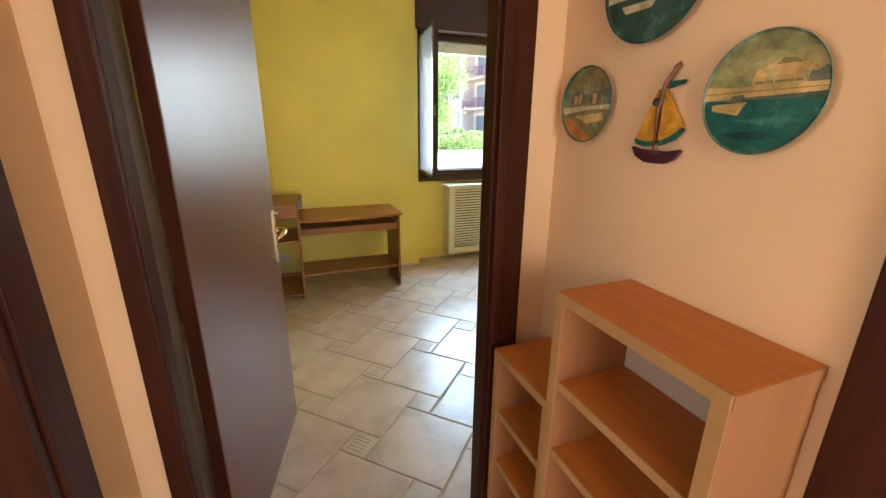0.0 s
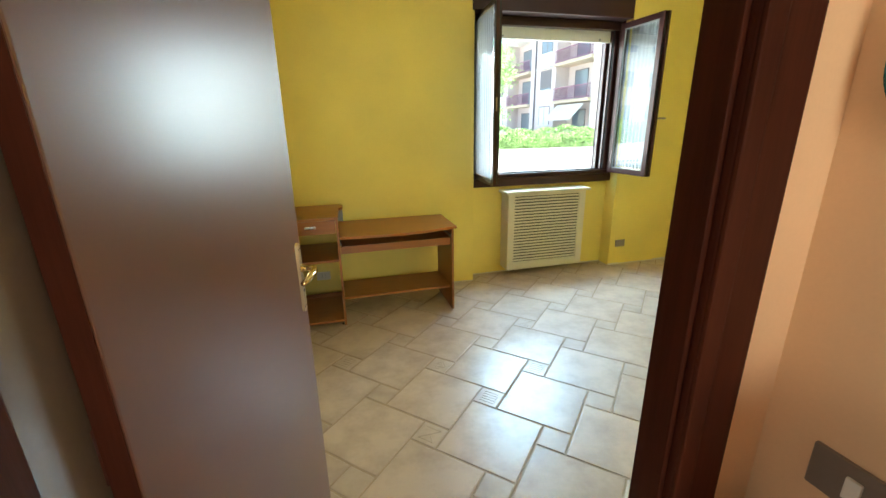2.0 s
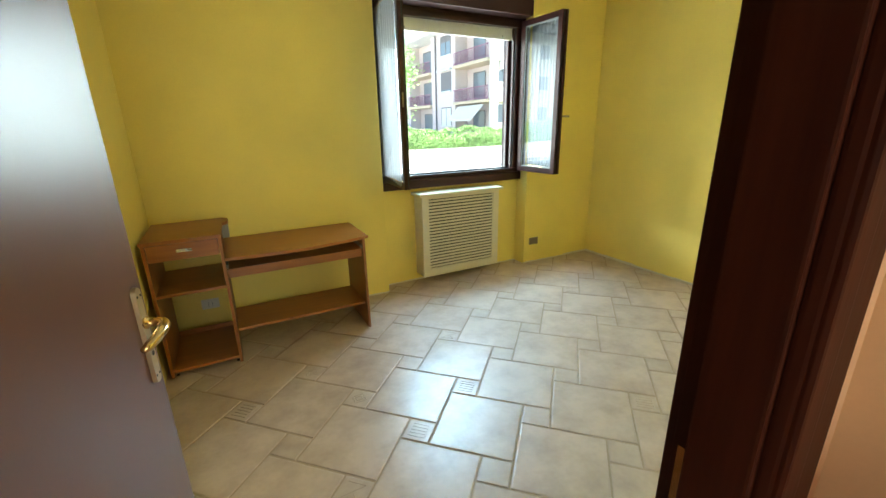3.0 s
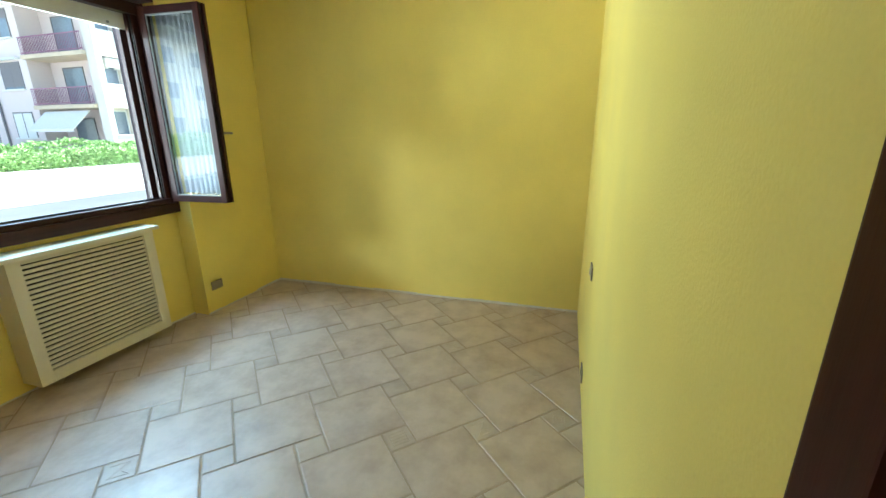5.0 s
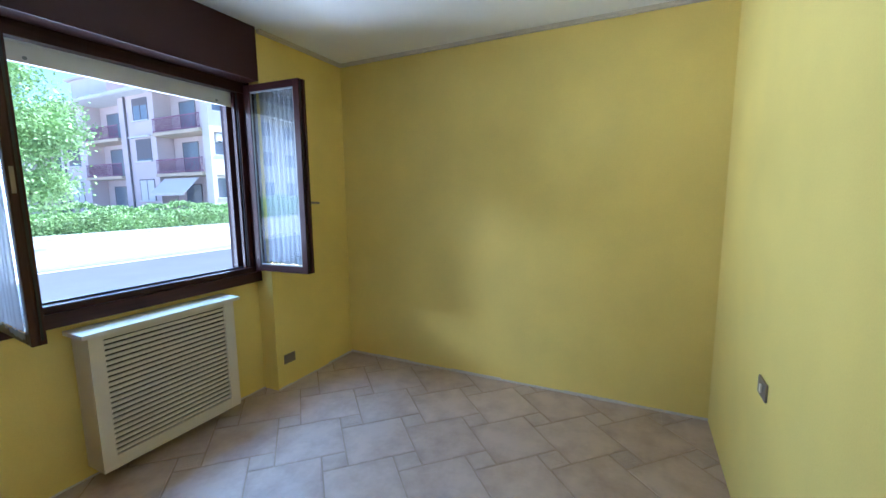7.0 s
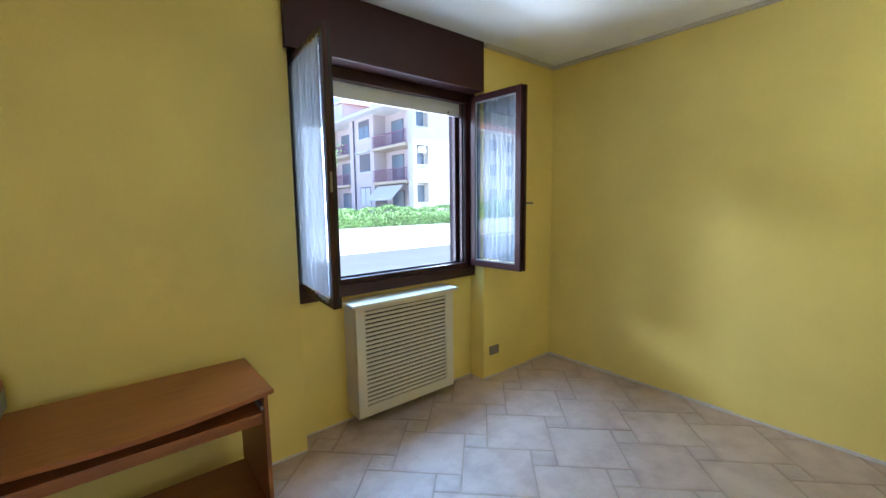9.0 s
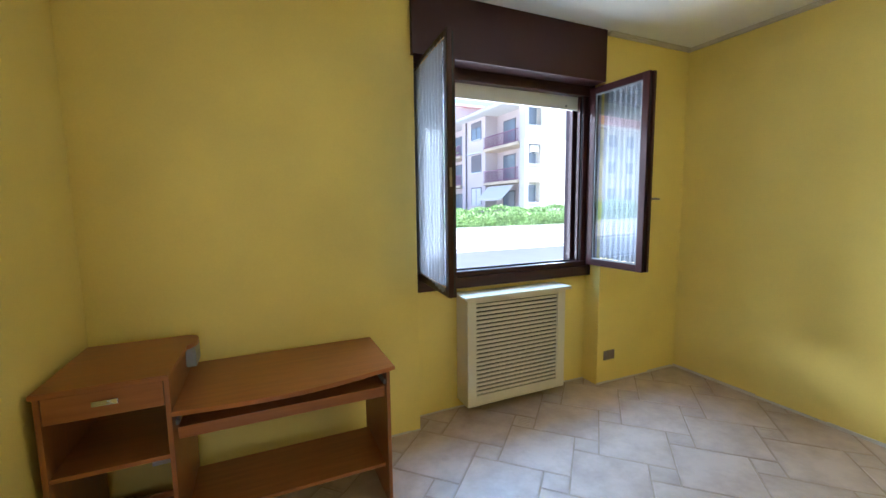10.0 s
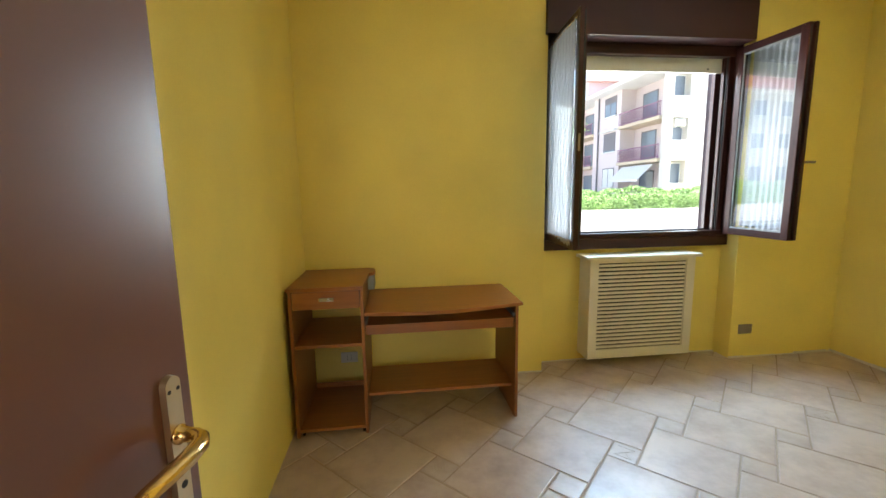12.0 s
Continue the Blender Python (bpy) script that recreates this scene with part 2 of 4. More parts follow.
# ---- mesh helpers ----
def box(bm, x0, x1, y0, y1, z0, z1, bevel=0.0):
    before = set(bm.verts)
    r = bmesh.ops.create_cube(bm, size=1.0)
    for v in r["verts"]:
        v.co = Vector(((x0 + x1) / 2 + v.co.x * (x1 - x0), (y0 + y1) / 2 + v.co.y * (y1 - y0), (z0 + z1) / 2 + v.co.z * (z1 - z0)))
    if bevel:
        edges = {e for v in r["verts"] for e in v.link_edges}
        bmesh.ops.bevel(bm, geom=list(edges), offset=bevel, segments=2, affect="EDGES", profile=0.7)
    return [v for v in bm.verts if v not in before]


def boxes(*items, bevel=0.0):
    bm = bmesh.new()
    for it in items:
        box(bm, *it, bevel=bevel)
    return bm


def prism(bm, outline, z0, z1):
    """An upright prism over a closed outline of (x, y), anticlockwise."""
    lo = [bm.verts.new((x, y, z0)) for x, y in outline]
    hi = [bm.verts.new((x, y, z1)) for x, y in outline]
    n = len(outline)
    bm.faces.new(hi)
    bm.faces.new(lo[::-1])
    for i in range(n):
        bm.faces.new((lo[i], lo[(i + 1) % n], hi[(i + 1) % n], hi[i]))
    return lo + hi


def lathe(bm, profile, n=48):
    """Turn a profile of (radius, height) about z."""
    rings = []
    for r, z in profile:
        rings.append([bm.verts.new((r * math.cos(2 * math.pi * i / n), r * math.sin(2 * math.pi * i / n), z)) for i in range(n)] if r > 1e-6 else [bm.verts.new((0, 0, z))])
    for a, b in zip(rings, rings[1:]):
        for i in range(n):
            j = (i + 1) % n
            if len(a) == 1:
                bm.faces.new((a[0], b[i], b[j]))
            elif len(b) == 1:
                bm.faces.new((a[i], b[0], a[j]))
            else:
                bm.faces.new((a[i], b[i], b[j], a[j]))


def tube(bm, points, radius, n=10):
    """A round bar along points; radius is a number or one for each point."""
    pts = [Vector(p) for p in points]
    rings = []
    for k, p in enumerate(pts):
        d = (pts[min(k + 1, len(pts) - 1)] - pts[max(k - 1, 0)]).normalized()
        side = d.cross(Vector((0, 0, 1)) if abs(d.z) < 0.9 else Vector((1, 0, 0))).normalized()
        up = side.cross(d)
        r = radius[k] if isinstance(radius, (list, tuple)) else radius
        rings.append([bm.verts.new(p + r * (math.cos(2 * math.pi * i / n) * side + math.sin(2 * math.pi * i / n) * up)) for i in range(n)])
    for a, b in zip(rings, rings[1:]):
        for i in range(n):
            bm.faces.new((a[i], a[(i + 1) % n], b[(i + 1) % n], b[i]))
    bm.faces.new(rings[0][::-1])
    bm.faces.new(rings[-1])


def mesh_of(bm, name, material, smooth=False):
    bmesh.ops.recalc_face_normals(bm, faces=bm.faces)
    me = bpy.data.meshes.new(name)
    bm.to_mesh(me)
    bm.free()
    for m in (material if isinstance(material, (list, tuple)) else (material,)):
        me.materials.append(m)
    if smooth:
        for p in me.polygons:
            p.use_smooth = True
    return me


def part(name, bm, material, parent, label="", smooth=False):
    ob = new(name, mesh_of(bm, name, material, smooth))
    ob.parent = parent
    return tagged(ob, label)


def thing(name, label, category, m=None, group=""):
    ob = new(name)
    ob.empty_display_size = 0.1
    ob.matrix_world = m or Matrix()
    return tagged(ob, label, category, group)


def structure(name, bm, material, label):
    return tagged(new(name, mesh_of(bm, name, material)), label, kind="structure")


# ---- plan ----
XW, XE, YS, YN, ZC = 0.43, 4.683, 1.75, 4.875, 2.825
YH = 1.65                      # hall face of the door wall
HX0, HX1, HY0 = 0.375, 1.555, -1.2
DX0, DX1, DZ = 0.494, 1.343, 2.10   # door opening between the linings
NX0, NX1, YR = 2.147, 3.735, 5.04   # window niche and its back
WX0, WX1, WZ0, WZ1 = 2.24, 3.66, 1.045, 2.40   # clear window opening
YO = 5.20                      # outer face
G = -0.02                      # ground outside

# ---- room shell ----
structure("wall_north", boxes(
    (XW - 0.12, NX0, YN, YO, -0.3, ZC), (NX1, XE + 0.12, YN, YO, -0.3, ZC),
    (NX0, NX1, YR, YO, -0.3, 0.93), (NX0, WX0 - 0.07, YR, YO, 0.93, ZC), (WX1 + 0.07, NX1, YR, YO, 0.93, ZC),
    (WX0 - 0.07, WX1 + 0.07, YR + 0.06, YO, 2.52, ZC)), YELLOW, "yellow painted outer wall with a window niche")
structure("wall_east", boxes((XE, XE + 0.12, YS, YN, -0.1, ZC)), YELLOW, "yellow painted end wall with uneven brushwork")
structure("wall_west", boxes((XW - 0.12, XW, YS, YN, -0.1, ZC)), YELLOW, "yellow painted side wall beside the desk")
structure("wall_south", boxes((DX1 + 0.0985, XE, 1.703, YS, -0.1, ZC), (XW - 0.001, DX0 - 0.0545, 1.703, YS, -0.1, ZC), (DX0 - 0.0545, DX1 + 0.0985, 1.703, YS, DZ + 0.045, ZC)), YELLOW, "yellow painted wall around the doorway")
structure("ceiling", boxes((XW - 0.12, XE + 0.12, YS, YO, ZC, ZC + 0.2)), WHITE, "white painted ceiling of the room")
bm = bmesh.new()
for x0, x1, y0, y1 in ((XW, NX0 - 0.03, YN - 0.03, YN), (NX1 + 0.003, XE, YN - 0.03, YN), (XE - 0.03, XE, YS, YN - 0.03), (XW, XE - 0.03, YS, YS + 0.03), (XW, XW + 0.03, YS + 0.03, YN - 0.03)):
    box(bm, x0, x1, y0, y1, ZC - 0.026, ZC, 0.008)
    tx, ty = (0, 0.012) if x1 - x0 > y1 - y0 else (0.012, 0)
    box(bm, x0 - (tx if x1 > 4 else 0), x1 + (tx if x1 < 4 else 0), y0 - (ty if y1 > 4 else 0), y1 + (ty if y1 < 4 else 0), ZC - 0.013, ZC - 0.0005, 0.004)
structure("trim_ceiling", bm, COVE, "narrow moulding along the ceiling edge")
bm = bmesh.new()
rng = random.Random(4)
y = YS
while y < YN - 0.02:
    l = rng.uniform(0.2, 0.5)
    box(bm, XE - 0.006 - rng.random() * 0.004, XE, y, min(y + l - 0.003, YN), 0, 0.013 + rng.random() * 0.012, 0.002)
    y += l
for x0, x1, yy in ((XW, NX0, YN), (NX0, NX1, YR), (NX1, XE, YN)):
    x = x0
    while x < x1 - 0.02:
        l = rng.uniform(0.12, 0.4)
        box(bm, x, min(x + l - 0.003, x1), yy - 0.004 - rng.random() * 0.005, yy, 0, 0.006 + rng.random() * 0.012, 0.002)
        x += l
structure("baseboard_strip", bm, TRIMW, "ragged pale plaster strip where the skirting was removed")

# ---- hall and side room shells ----
structure("wall_hall_north", boxes((HX0 - 0.0, DX0 - 0.0545, YH, 1.703, -0.1, ZC), (DX1 + 0.0985, HX1 + 0.1, YH, 1.703, -0.1, ZC), (DX0 - 0.0545, DX1 + 0.0985, YH, 1.703, DZ + 0.045, ZC)), PINK, "pink painted hall wall around the bedroom door")
structure("wall_hall_east", boxes((HX1, HX1 + 0.1, 0.80, YH, -0.1, ZC), (HX1, HX1 + 0.1, HY0, -0.05, -0.1, ZC), (HX1, HX1 + 0.1, -0.05, 0.80, 2.1, ZC)), PINK, "pink painted hall wall with hanging plates")
structure("wall_hall_west", boxes((HX0 - 0.1, HX0, 1.365, 1.703, -0.1, ZC), (HX0 - 0.1, HX0, HY0, 0.51, -0.1, ZC), (HX0 - 0.1, HX0, 0.51, 1.365, 2.1, ZC)), PINK, "pink painted hall wall with a side doorway")
structure("wall_hall_south", boxes((HX0, HX1, HY0 - 0.1, HY0, 2.3, ZC), (HX0, 0.42, HY0 - 0.1, HY0, -0.1, 2.3), (1.5, HX1, HY0 - 0.1, HY0, -0.1, 2.3), (HX0, HX1, HY0 - 0.1, HY0, -0.1, 0.0)), PINK, "pink painted end wall of the hall")
structure("ceiling_hall", boxes((-2.1, HX1 + 0.8, HY0 - 0.1, 1.75, ZC + 0.004, ZC + 0.2)), WHITE, "white hall ceiling")
structure("wall_side_room", boxes((-2.1, -2.0, HY0, 1.9, -0.1, ZC), (-2.0, HX0 - 0.1, 1.75, 1.9, -0.1, ZC), (-2.0, HX0 - 0.1, HY0 - 0.1, HY0, -0.1, ZC)), WHITE, "plain white walls of the room across the hall")
structure("wall_closet", boxes((HX1 + 0.7, HX1 + 0.8, -0.2, 0.95, -0.1, ZC), (HX1 + 0.1, HX1 + 0.7, -0.2, -0.1, -0.1, ZC), (HX1 + 0.1, HX1 + 0.7, 0.85, 0.95, -0.1, ZC)), PINK, "plain wall behind the other hall doorway")

# ---- bedroom door, frame and leaf ----
door_1 = tagged(new("door_1"), "open dark brown flush door in a mahogany frame", kind="structure")


def door_frame(parent, x0, x1, ya, yb, top, mat_v, mat_h):
    """Linings, stops and casings of an opening in a wall that runs along x."""
    # hinge side: hall casing, lining and a long glossy rebate
    part("lining", boxes((x0 - 0.054, x0, ya - 0.004, yb - 0.037, 0, top + 0.04), bevel=0.003), mat_v, parent)
    part("rebate", boxes((x0 - 0.050, x0 - 0.004, yb - 0.0365, yb + 0.115, 0, top + 0.04), bevel=0.002), LINING, parent, "glossy lacquered rebate, reflection lightened into its colour")
    bm = boxes((x0 - 0.052, x0 - 0.004, ya - 0.020, ya - 0.0045, 0, top + 0.09), bevel=0.004)
    part("casing", bm, mat_v, parent)
    # lock side: casings on both faces, lining, rebate and seal
    part("lining", boxes((x1, x1 + 0.045, ya - 0.004, yb - 0.043, 0, top + 0.04), bevel=0.003), mat_v, parent)
    part("rebate", boxes((x1 + 0.062, x1 + 0.098, yb - 0.0425, yb + 0.003, 0, top + 0.04), bevel=0.002), mat_v, parent)
    part("seal", boxes((x1 + 0.012, x1 + 0.022, yb - 0.0425, yb - 0.038, 0, top)), RUBBER, parent)
    bm = boxes((x1 + 0.008, x1 + 0.108, ya - 0.020, ya - 0.0045, 0, top + 0.09), bevel=0.004)
    box(bm, x1 + 0.008, x1 + 0.042, ya - 0.027, ya - 0.018, 0, top + 0.035, 0.004)
    part("casing", bm, mat_v, parent)
    part("casing", boxes((x1 + 0.066, x1 + 0.129, yb + 0.0035, yb + 0.015, 0, top + 0.09), bevel=0.003), mat_v, parent)
    cw = 0.09
    part("head_lining", boxes((x0, x1, ya - 0.004, yb + 0.004, top, top + 0.04), bevel=0.002), mat_h, parent)
    part("head_casing", boxes((x0 + 0.0, x1, ya - 0.019, ya - 0.0045, top + 0.008, top + cw), bevel=0.003), mat_h, parent)
    part("head_casing", boxes((x0, x1, yb + 0.0045, yb + 0.013, top + 0.008, top + cw), bevel=0.003), mat_h, parent)


door_frame(door_1, DX0, DX1, YH, YS, DZ, DARKWOOD, DARKWOOD_X)


def handle_set(parent, x, z, side):
    """A long brass back plate with a curved lever; side is the way the plate faces along y."""
    s = side
    bm = bmesh.new()
    out = []
    for k in range(24):
        a = 2 * math.pi * k / 24
        out.append((x + 0.015 * math.cos(a), z + (0.105 if math.sin(a) > 0 else -0.115) + 0.015 * math.sin(a)))
    lo = [bm.verts.new((px, s * 0.0225, pz)) for px, pz in out]
    hi = [bm.verts.new((x + (px - x) * 0.93, s * 0.032, z + (pz - z) * 0.99)) for px, pz in out]
    bm.faces.new(hi)
    bm.faces.new(lo)
    for k in range(24):
        bm.faces.new((lo[k], lo[(k + 1) % 24], hi[(k + 1) % 24], hi[k]))
    plate = part("back_plate", bm, SATIN, parent, "long pale satin brass back plate", False)
    bm = bmesh.new()
    zz = z + 0.03
    tube(bm, [(x, s * 0.031, zz), (x, s * 0.036, zz), (x, s * 0.0365, zz), (x, s * 0.058, zz), (x - 0.006, s * 0.071, zz), (x - 0.018, s * 0.079, zz - 0.001), (x - 0.045, s * 0.082, zz - 0.003), (x - 0.08, s * 0.080, zz - 0.006), (x - 0.105, s * 0.075, zz - 0.010), (x - 0.118, s * 0.068, zz - 0.014)],
         [0.0145, 0.0145, 0.011, 0.0105, 0.0115, 0.012, 0.012, 0.0115, 0.0105, 0.007], 16)
    part("lever", bm, BRASS, plate, "curved brass lever handle", True)
    for dx, dz in ((-0.008, 0.098), (0.008, 0.098), (-0.008, -0.108), (0.008, -0.108)):
        bm = bmesh.new()
        tube(bm, [(x + dx, s * 0.0315, z + dz), (x + dx, s * 0.0325, z + dz)], 0.0032, 10)
        part("screw_hole", bm, BLACK, plate)
    bm = bmesh.new()
    tube(bm, [(x, s * 0.0312, z - 0.05), (x, s * 0.0328, z - 0.05)], 0.006, 10)
    part("keyhole", bm, BLACK, plate)


LEAF_W = 0.858
leaf = new("door_leaf")
leaf.parent = door_1
leaf.matrix_world = pose(0.5136, 1.823, 0, 0, 0, 76.8)
tagged(leaf, "dark brown satin laminate door leaf, open")
part("panel", boxes((0, LEAF_W, -0.022, 0.022, 0.008, DZ - 0.004), bevel=0.004), LEAF_BROWN, leaf)
part("edge_strip", boxes((LEAF_W, LEAF_W + 0.002, -0.017, 0.017, 0.012, DZ - 0.010)), DARKWOOD, leaf)
part("edge_strip", boxes((-0.0022, -0.0002, -0.020, 0.020, 0.012, DZ - 0.010)), DARKWOOD, leaf)
part("latch_plate", boxes((LEAF_W + 0.002, LEAF_W + 0.004, -0.010, 0.010, 0.97, 1.14)), BRASS, leaf)
handle_set(leaf, LEAF_W - 0.043, 1.028, -1)
handle_set(leaf, LEAF_W - 0.043, 1.028, 1)
for z in (0.25, 1.05, 1.86):
    bm = bmesh.new()
    tube(bm, [(0.004, 0.027, z - 0.05), (0.004, 0.027, z + 0.05)], 0.008, 12)
    part("hinge", bm, DARKWOOD, leaf, "", True)
part("strike_plate", boxes((DX1 + 0.0605, DX1 + 0.0615, 1.715, 1.745, 0.94, 1.10)), BRASS, door_1)

# frames of the two other hall doorways
door_2 = tagged(new("door_2"), "mahogany door frame of an open side doorway", kind="structure")
for y0, y1 in ((1.365, 1.455), (0.42, 0.51)):
    part("casing", boxes((HX0 + 0.001, HX0 + 0.02, y0, y1, 0, 2.19), bevel=0.004), DARKWOOD, door_2)
for y0, y1 in ((1.335, 1.365), (0.51, 0.54)):
    part("lining", boxes((HX0 - 0.105, HX0 + 0.012, y0, y1, 0, 2.10), bevel=0.003), DARKWOOD, door_2)
part("head_casing", boxes((HX0 + 0.001, HX0 + 0.019, 0.51, 1.365, 2.10, 2.19), bevel=0.003), DARKWOOD, door_2)
door_3 = tagged(new("door_3"), "closed dark brown door in a mahogany frame", kind="structure")
for y0, y1 in ((0.80, 0.885), (-0.135, -0.05)):
    part("casing", boxes((HX1 - 0.02, HX1 - 0.001, y0, y1, 0, 2.19), bevel=0.004), DARKWOOD, door_3)
part("head_casing", boxes((HX1 - 0.019, HX1 - 0.001, -0.05, 0.80, 2.10, 2.19), bevel=0.003), DARKWOOD, door_3)
part("panel", boxes((HX1 + 0.02, HX1 + 0.06, -0.05, 0.80, 0.006, 2.10), bevel=0.002), LEAF_BROWN, door_3)

# ---- window in the niche ----
window_1 = tagged(new("window_1"), "dark wooden casement window standing open above the radiator", kind="structure")
FY0, FY1 = 4.985, 5.06
# bottom apron board and frame members
part("apron_board", boxes((NX0 + 0.002, WX1 + 0.075, 4.982, 5.038, 0.925, 1.005), bevel=0.004), WINWOOD_X, window_1)
part("frame_sill", boxes((WX0 - 0.07, WX1 + 0.07, FY0 + 0.012, FY1 + 0.03, 1.006, WZ0), bevel=0.004), WINWOOD_X, window_1)
part("sill_gasket", boxes((WX0, WX1, FY1 - 0.01, FY1 + 0.004, WZ0 + 0.001, WZ0 + 0.012)), RUBBER, window_1)
for x0, x1 in ((NX0 + 0.002, WX0 - 0.03), (WX1 + 0.03, WX1 + 0.075)):
    part("side_casing", boxes((x0, x1, 4.980, 5.036, 1.006, 2.46), bevel=0.004), WINWOOD, window_1)
for s, x in ((-1, WX0), (1, WX1)):
    a, b = sorted((x + s * 0.03, x - s * 0.012))
    part("frame_jamb", boxes((a, b, FY0 + 0.02, FY1, WZ0, WZ1 + 0.04), bevel=0.004), WINWOOD, window_1)
    a, b = sorted((x - s * 0.012, x - s * 0.03))
    part("frame_jamb", boxes((a, b, FY0 + 0.045, FY1, WZ0, WZ1 + 0.04), bevel=0.003), WINWOOD, window_1)
    a, b = sorted((x - s * 0.012, x - s * 0.018))
    part("jamb_gasket", boxes((a, b, FY0 + 0.030, FY0 + 0.043, WZ0 + 0.01, WZ1)), RUBBER, window_1)
    a, b = sorted((x + s * 0.06, x + s * 0.012))
    part("shutter_guide", boxes((a, b, FY1 + 0.002, FY1 + 0.05, WZ0, WZ1 + 0.05), bevel=0.003), GREYPLAST, window_1, "grey shutter guide rail")
    a, b = sorted((x + s * 0.069, x - s * 0.0))
    part("outer_reveal", boxes((a, b, 5.115, YO + 0.03, WZ0 - 0.02, 2.52), bevel=0.004), REVEAL, window_1, "brown painted outer reveal")
part("frame_head", boxes((WX0 - 0.07, WX1 + 0.07, FY0 + 0.01, FY1, WZ1 - 0.025, WZ1 + 0.06), bevel=0.004), WINWOOD_X, window_1)
part("outer_sill", boxes((WX0 - 0.07, WX1 + 0.07, 5.092, YO + 0.06, 0.96, 1.02), bevel=0.006), STONE, window_1, "pale stone outer sill")
# roller shutter drawn up, its lowest slats showing
shutter = part("roller_shutter", boxes((WX0 + 0.004, WX1 - 0.004, 5.072, 5.094, 2.275, 2.372), (WX0 + 0.004, WX1 - 0.004, 5.077, 5.090, 2.374, 2.51), bevel=0.004), SHUTTER, window_1, "white roller shutter drawn up, its end bar showing")
for x in (WX0 + 0.25, WX1 - 0.14):
    bm = bmesh.new()
    tube(bm, [(x, 5.076, 2.30), (x, 5.066, 2.30)], 0.009, 12)
    part("shutter_stop", bm, GREYPLAST, shutter)
# shutter box above
sbox = tagged(new("shutter_box"), "dark brown laminate roller shutter box above the window", "shutter box")
part("front_panel", boxes((2.128, 3.70, 4.835, 4.857, 2.445, ZC - 0.002), bevel=0.003), BOXBROWN, sbox)
part("bottom_panel", boxes((NX0 + 0.002, 3.70, 4.858, 4.985, 2.447, 2.463), bevel=0.002), WINWOOD_X, sbox)
part("side_panel", boxes((2.128, NX0 - 0.001, 4.858, YN - 0.001, 2.445, ZC - 0.002)), BOXBROWN, sbox)
part("side_panel", boxes((3.685, 3.70, 4.858, 4.985, 2.464, ZC - 0.002)), BOXBROWN, sbox)

SASH_R, SZ0, SZ1 = 0.514, 1.02, 2.425


def sash(name, mirror, W):
    """A casement: hinge at the origin, leaf along +x, room side towards -y; mirror flips it."""
    f = -1 if mirror else 1
    root = new(name)
    root.parent = window_1
    T = 0.046

    def bx(a, b, *rest, bevel=0.004):
        a, b = sorted((f * a, f * b))
        return boxes((a, b, *rest), bevel=bevel)

    r = 0.052
    part("stile", bx(0, r, -T, 0, SZ0, SZ1), WINWOOD, root)
    part("stile", bx(W - r, W, -T, 0, SZ0, SZ1), WINWOOD, root)
    part("rail", bx(r, W - r, -T, 0, SZ0, SZ0 + r), WINWOOD_X, root)
    part("rail", bx(r, W - r, -T, 0, SZ1 - r, SZ1), WINWOOD_X, root)
    part("cover_strip", bx(W, W + 0.018, -T - 0.006, -0.028, SZ0 + 0.004, SZ1 - 0.004), WINWOOD, root)
    part("edge_gasket", bx(W + 0.0005, W + 0.004, -0.018, -0.010, SZ0 + 0.02, SZ1 - 0.02, bevel=0), RUBBER, root)
    # glazing beads, outer side
    for a, b, c, d in ((r, r + 0.010, SZ0 + r, SZ1 - r), (W - r - 0.010, W - r, SZ0 + r, SZ1 - r), (r + 0.010, W - r - 0.010, SZ0 + r, SZ0 + r + 0.010), (r + 0.010, W - r - 0.010, SZ1 - r - 0.010, SZ1 - r)):
        part("bead", bx(a, b, -0.0135, -0.006, c, d, bevel=0.002), GREYPLAST, root, "pale sealing bead round the glass")
    for ya, yb in ((-0.018, -0.014), (-0.036, -0.032)):
        g = part("pane", bx(r - 0.004, W - r + 0.004, ya, yb, SZ0 + r - 0.004, SZ1 - r + 0.004, bevel=0), GLASS, root)
        g.visible_shadow = False
    # gathered net curtain on the room side, on a thin rod
    bm = bmesh.new()
    nx, nz = 120, 26
    zt, zb = SZ1 - 0.035, SZ0 + 0.045
    grid = []
    for k in range(nz + 1):
        v = k / nz
        row = []
        for i in range(nx + 1):
            u = i / nx
            x = u * (W - 0.04)
            amp = 0.0036 * (1 - 0.35 * math.sin(math.pi * v))
            y = -T - 0.007 + amp * math.sin(u * 62 + 0.8 * math.sin(9 * u)) + 0.0015 * math.sin(u * 17 + v * 3)
            z = zt + (zb - zt) * v
            if k == nz:
                z += 0.010 * math.sin(u * 60) + 0.018 * math.sin(u * 5)
            if k == 0:
                z += 0.012 * math.sin(u * 62)
            row.append(bm.verts.new((f * x, y, z)))
        grid.append(row)
    for k in range(nz):
        for i in range(nx):
            bm.faces.new((grid[k][i], grid[k][i + 1], grid[k + 1][i + 1], grid[k + 1][i]))
    cur = part("net_curtain", bm, CURTAIN, root, "sheer white gathered net curtain", True)
    for zz in (zt - 0.012, zb + 0.012):
        bm = bmesh.new()
        tube(bm, [(f * 0.02, -T - 0.007, zz), (f * (W - 0.02), -T - 0.007, zz)], 0.003, 8)
        part("curtain_rod", bm, BRASS, cur)
    for zz in (SZ0 + 0.16, SZ1 - 0.16):
        bm = bmesh.new()
        tube(bm, [(f * -0.008, -T * 0.5, zz - 0.03), (f * -0.008, -T * 0.5, zz + 0.03)], 0.007, 10)
        part("hinge", bm, BRASS, root, "", True)
    return root


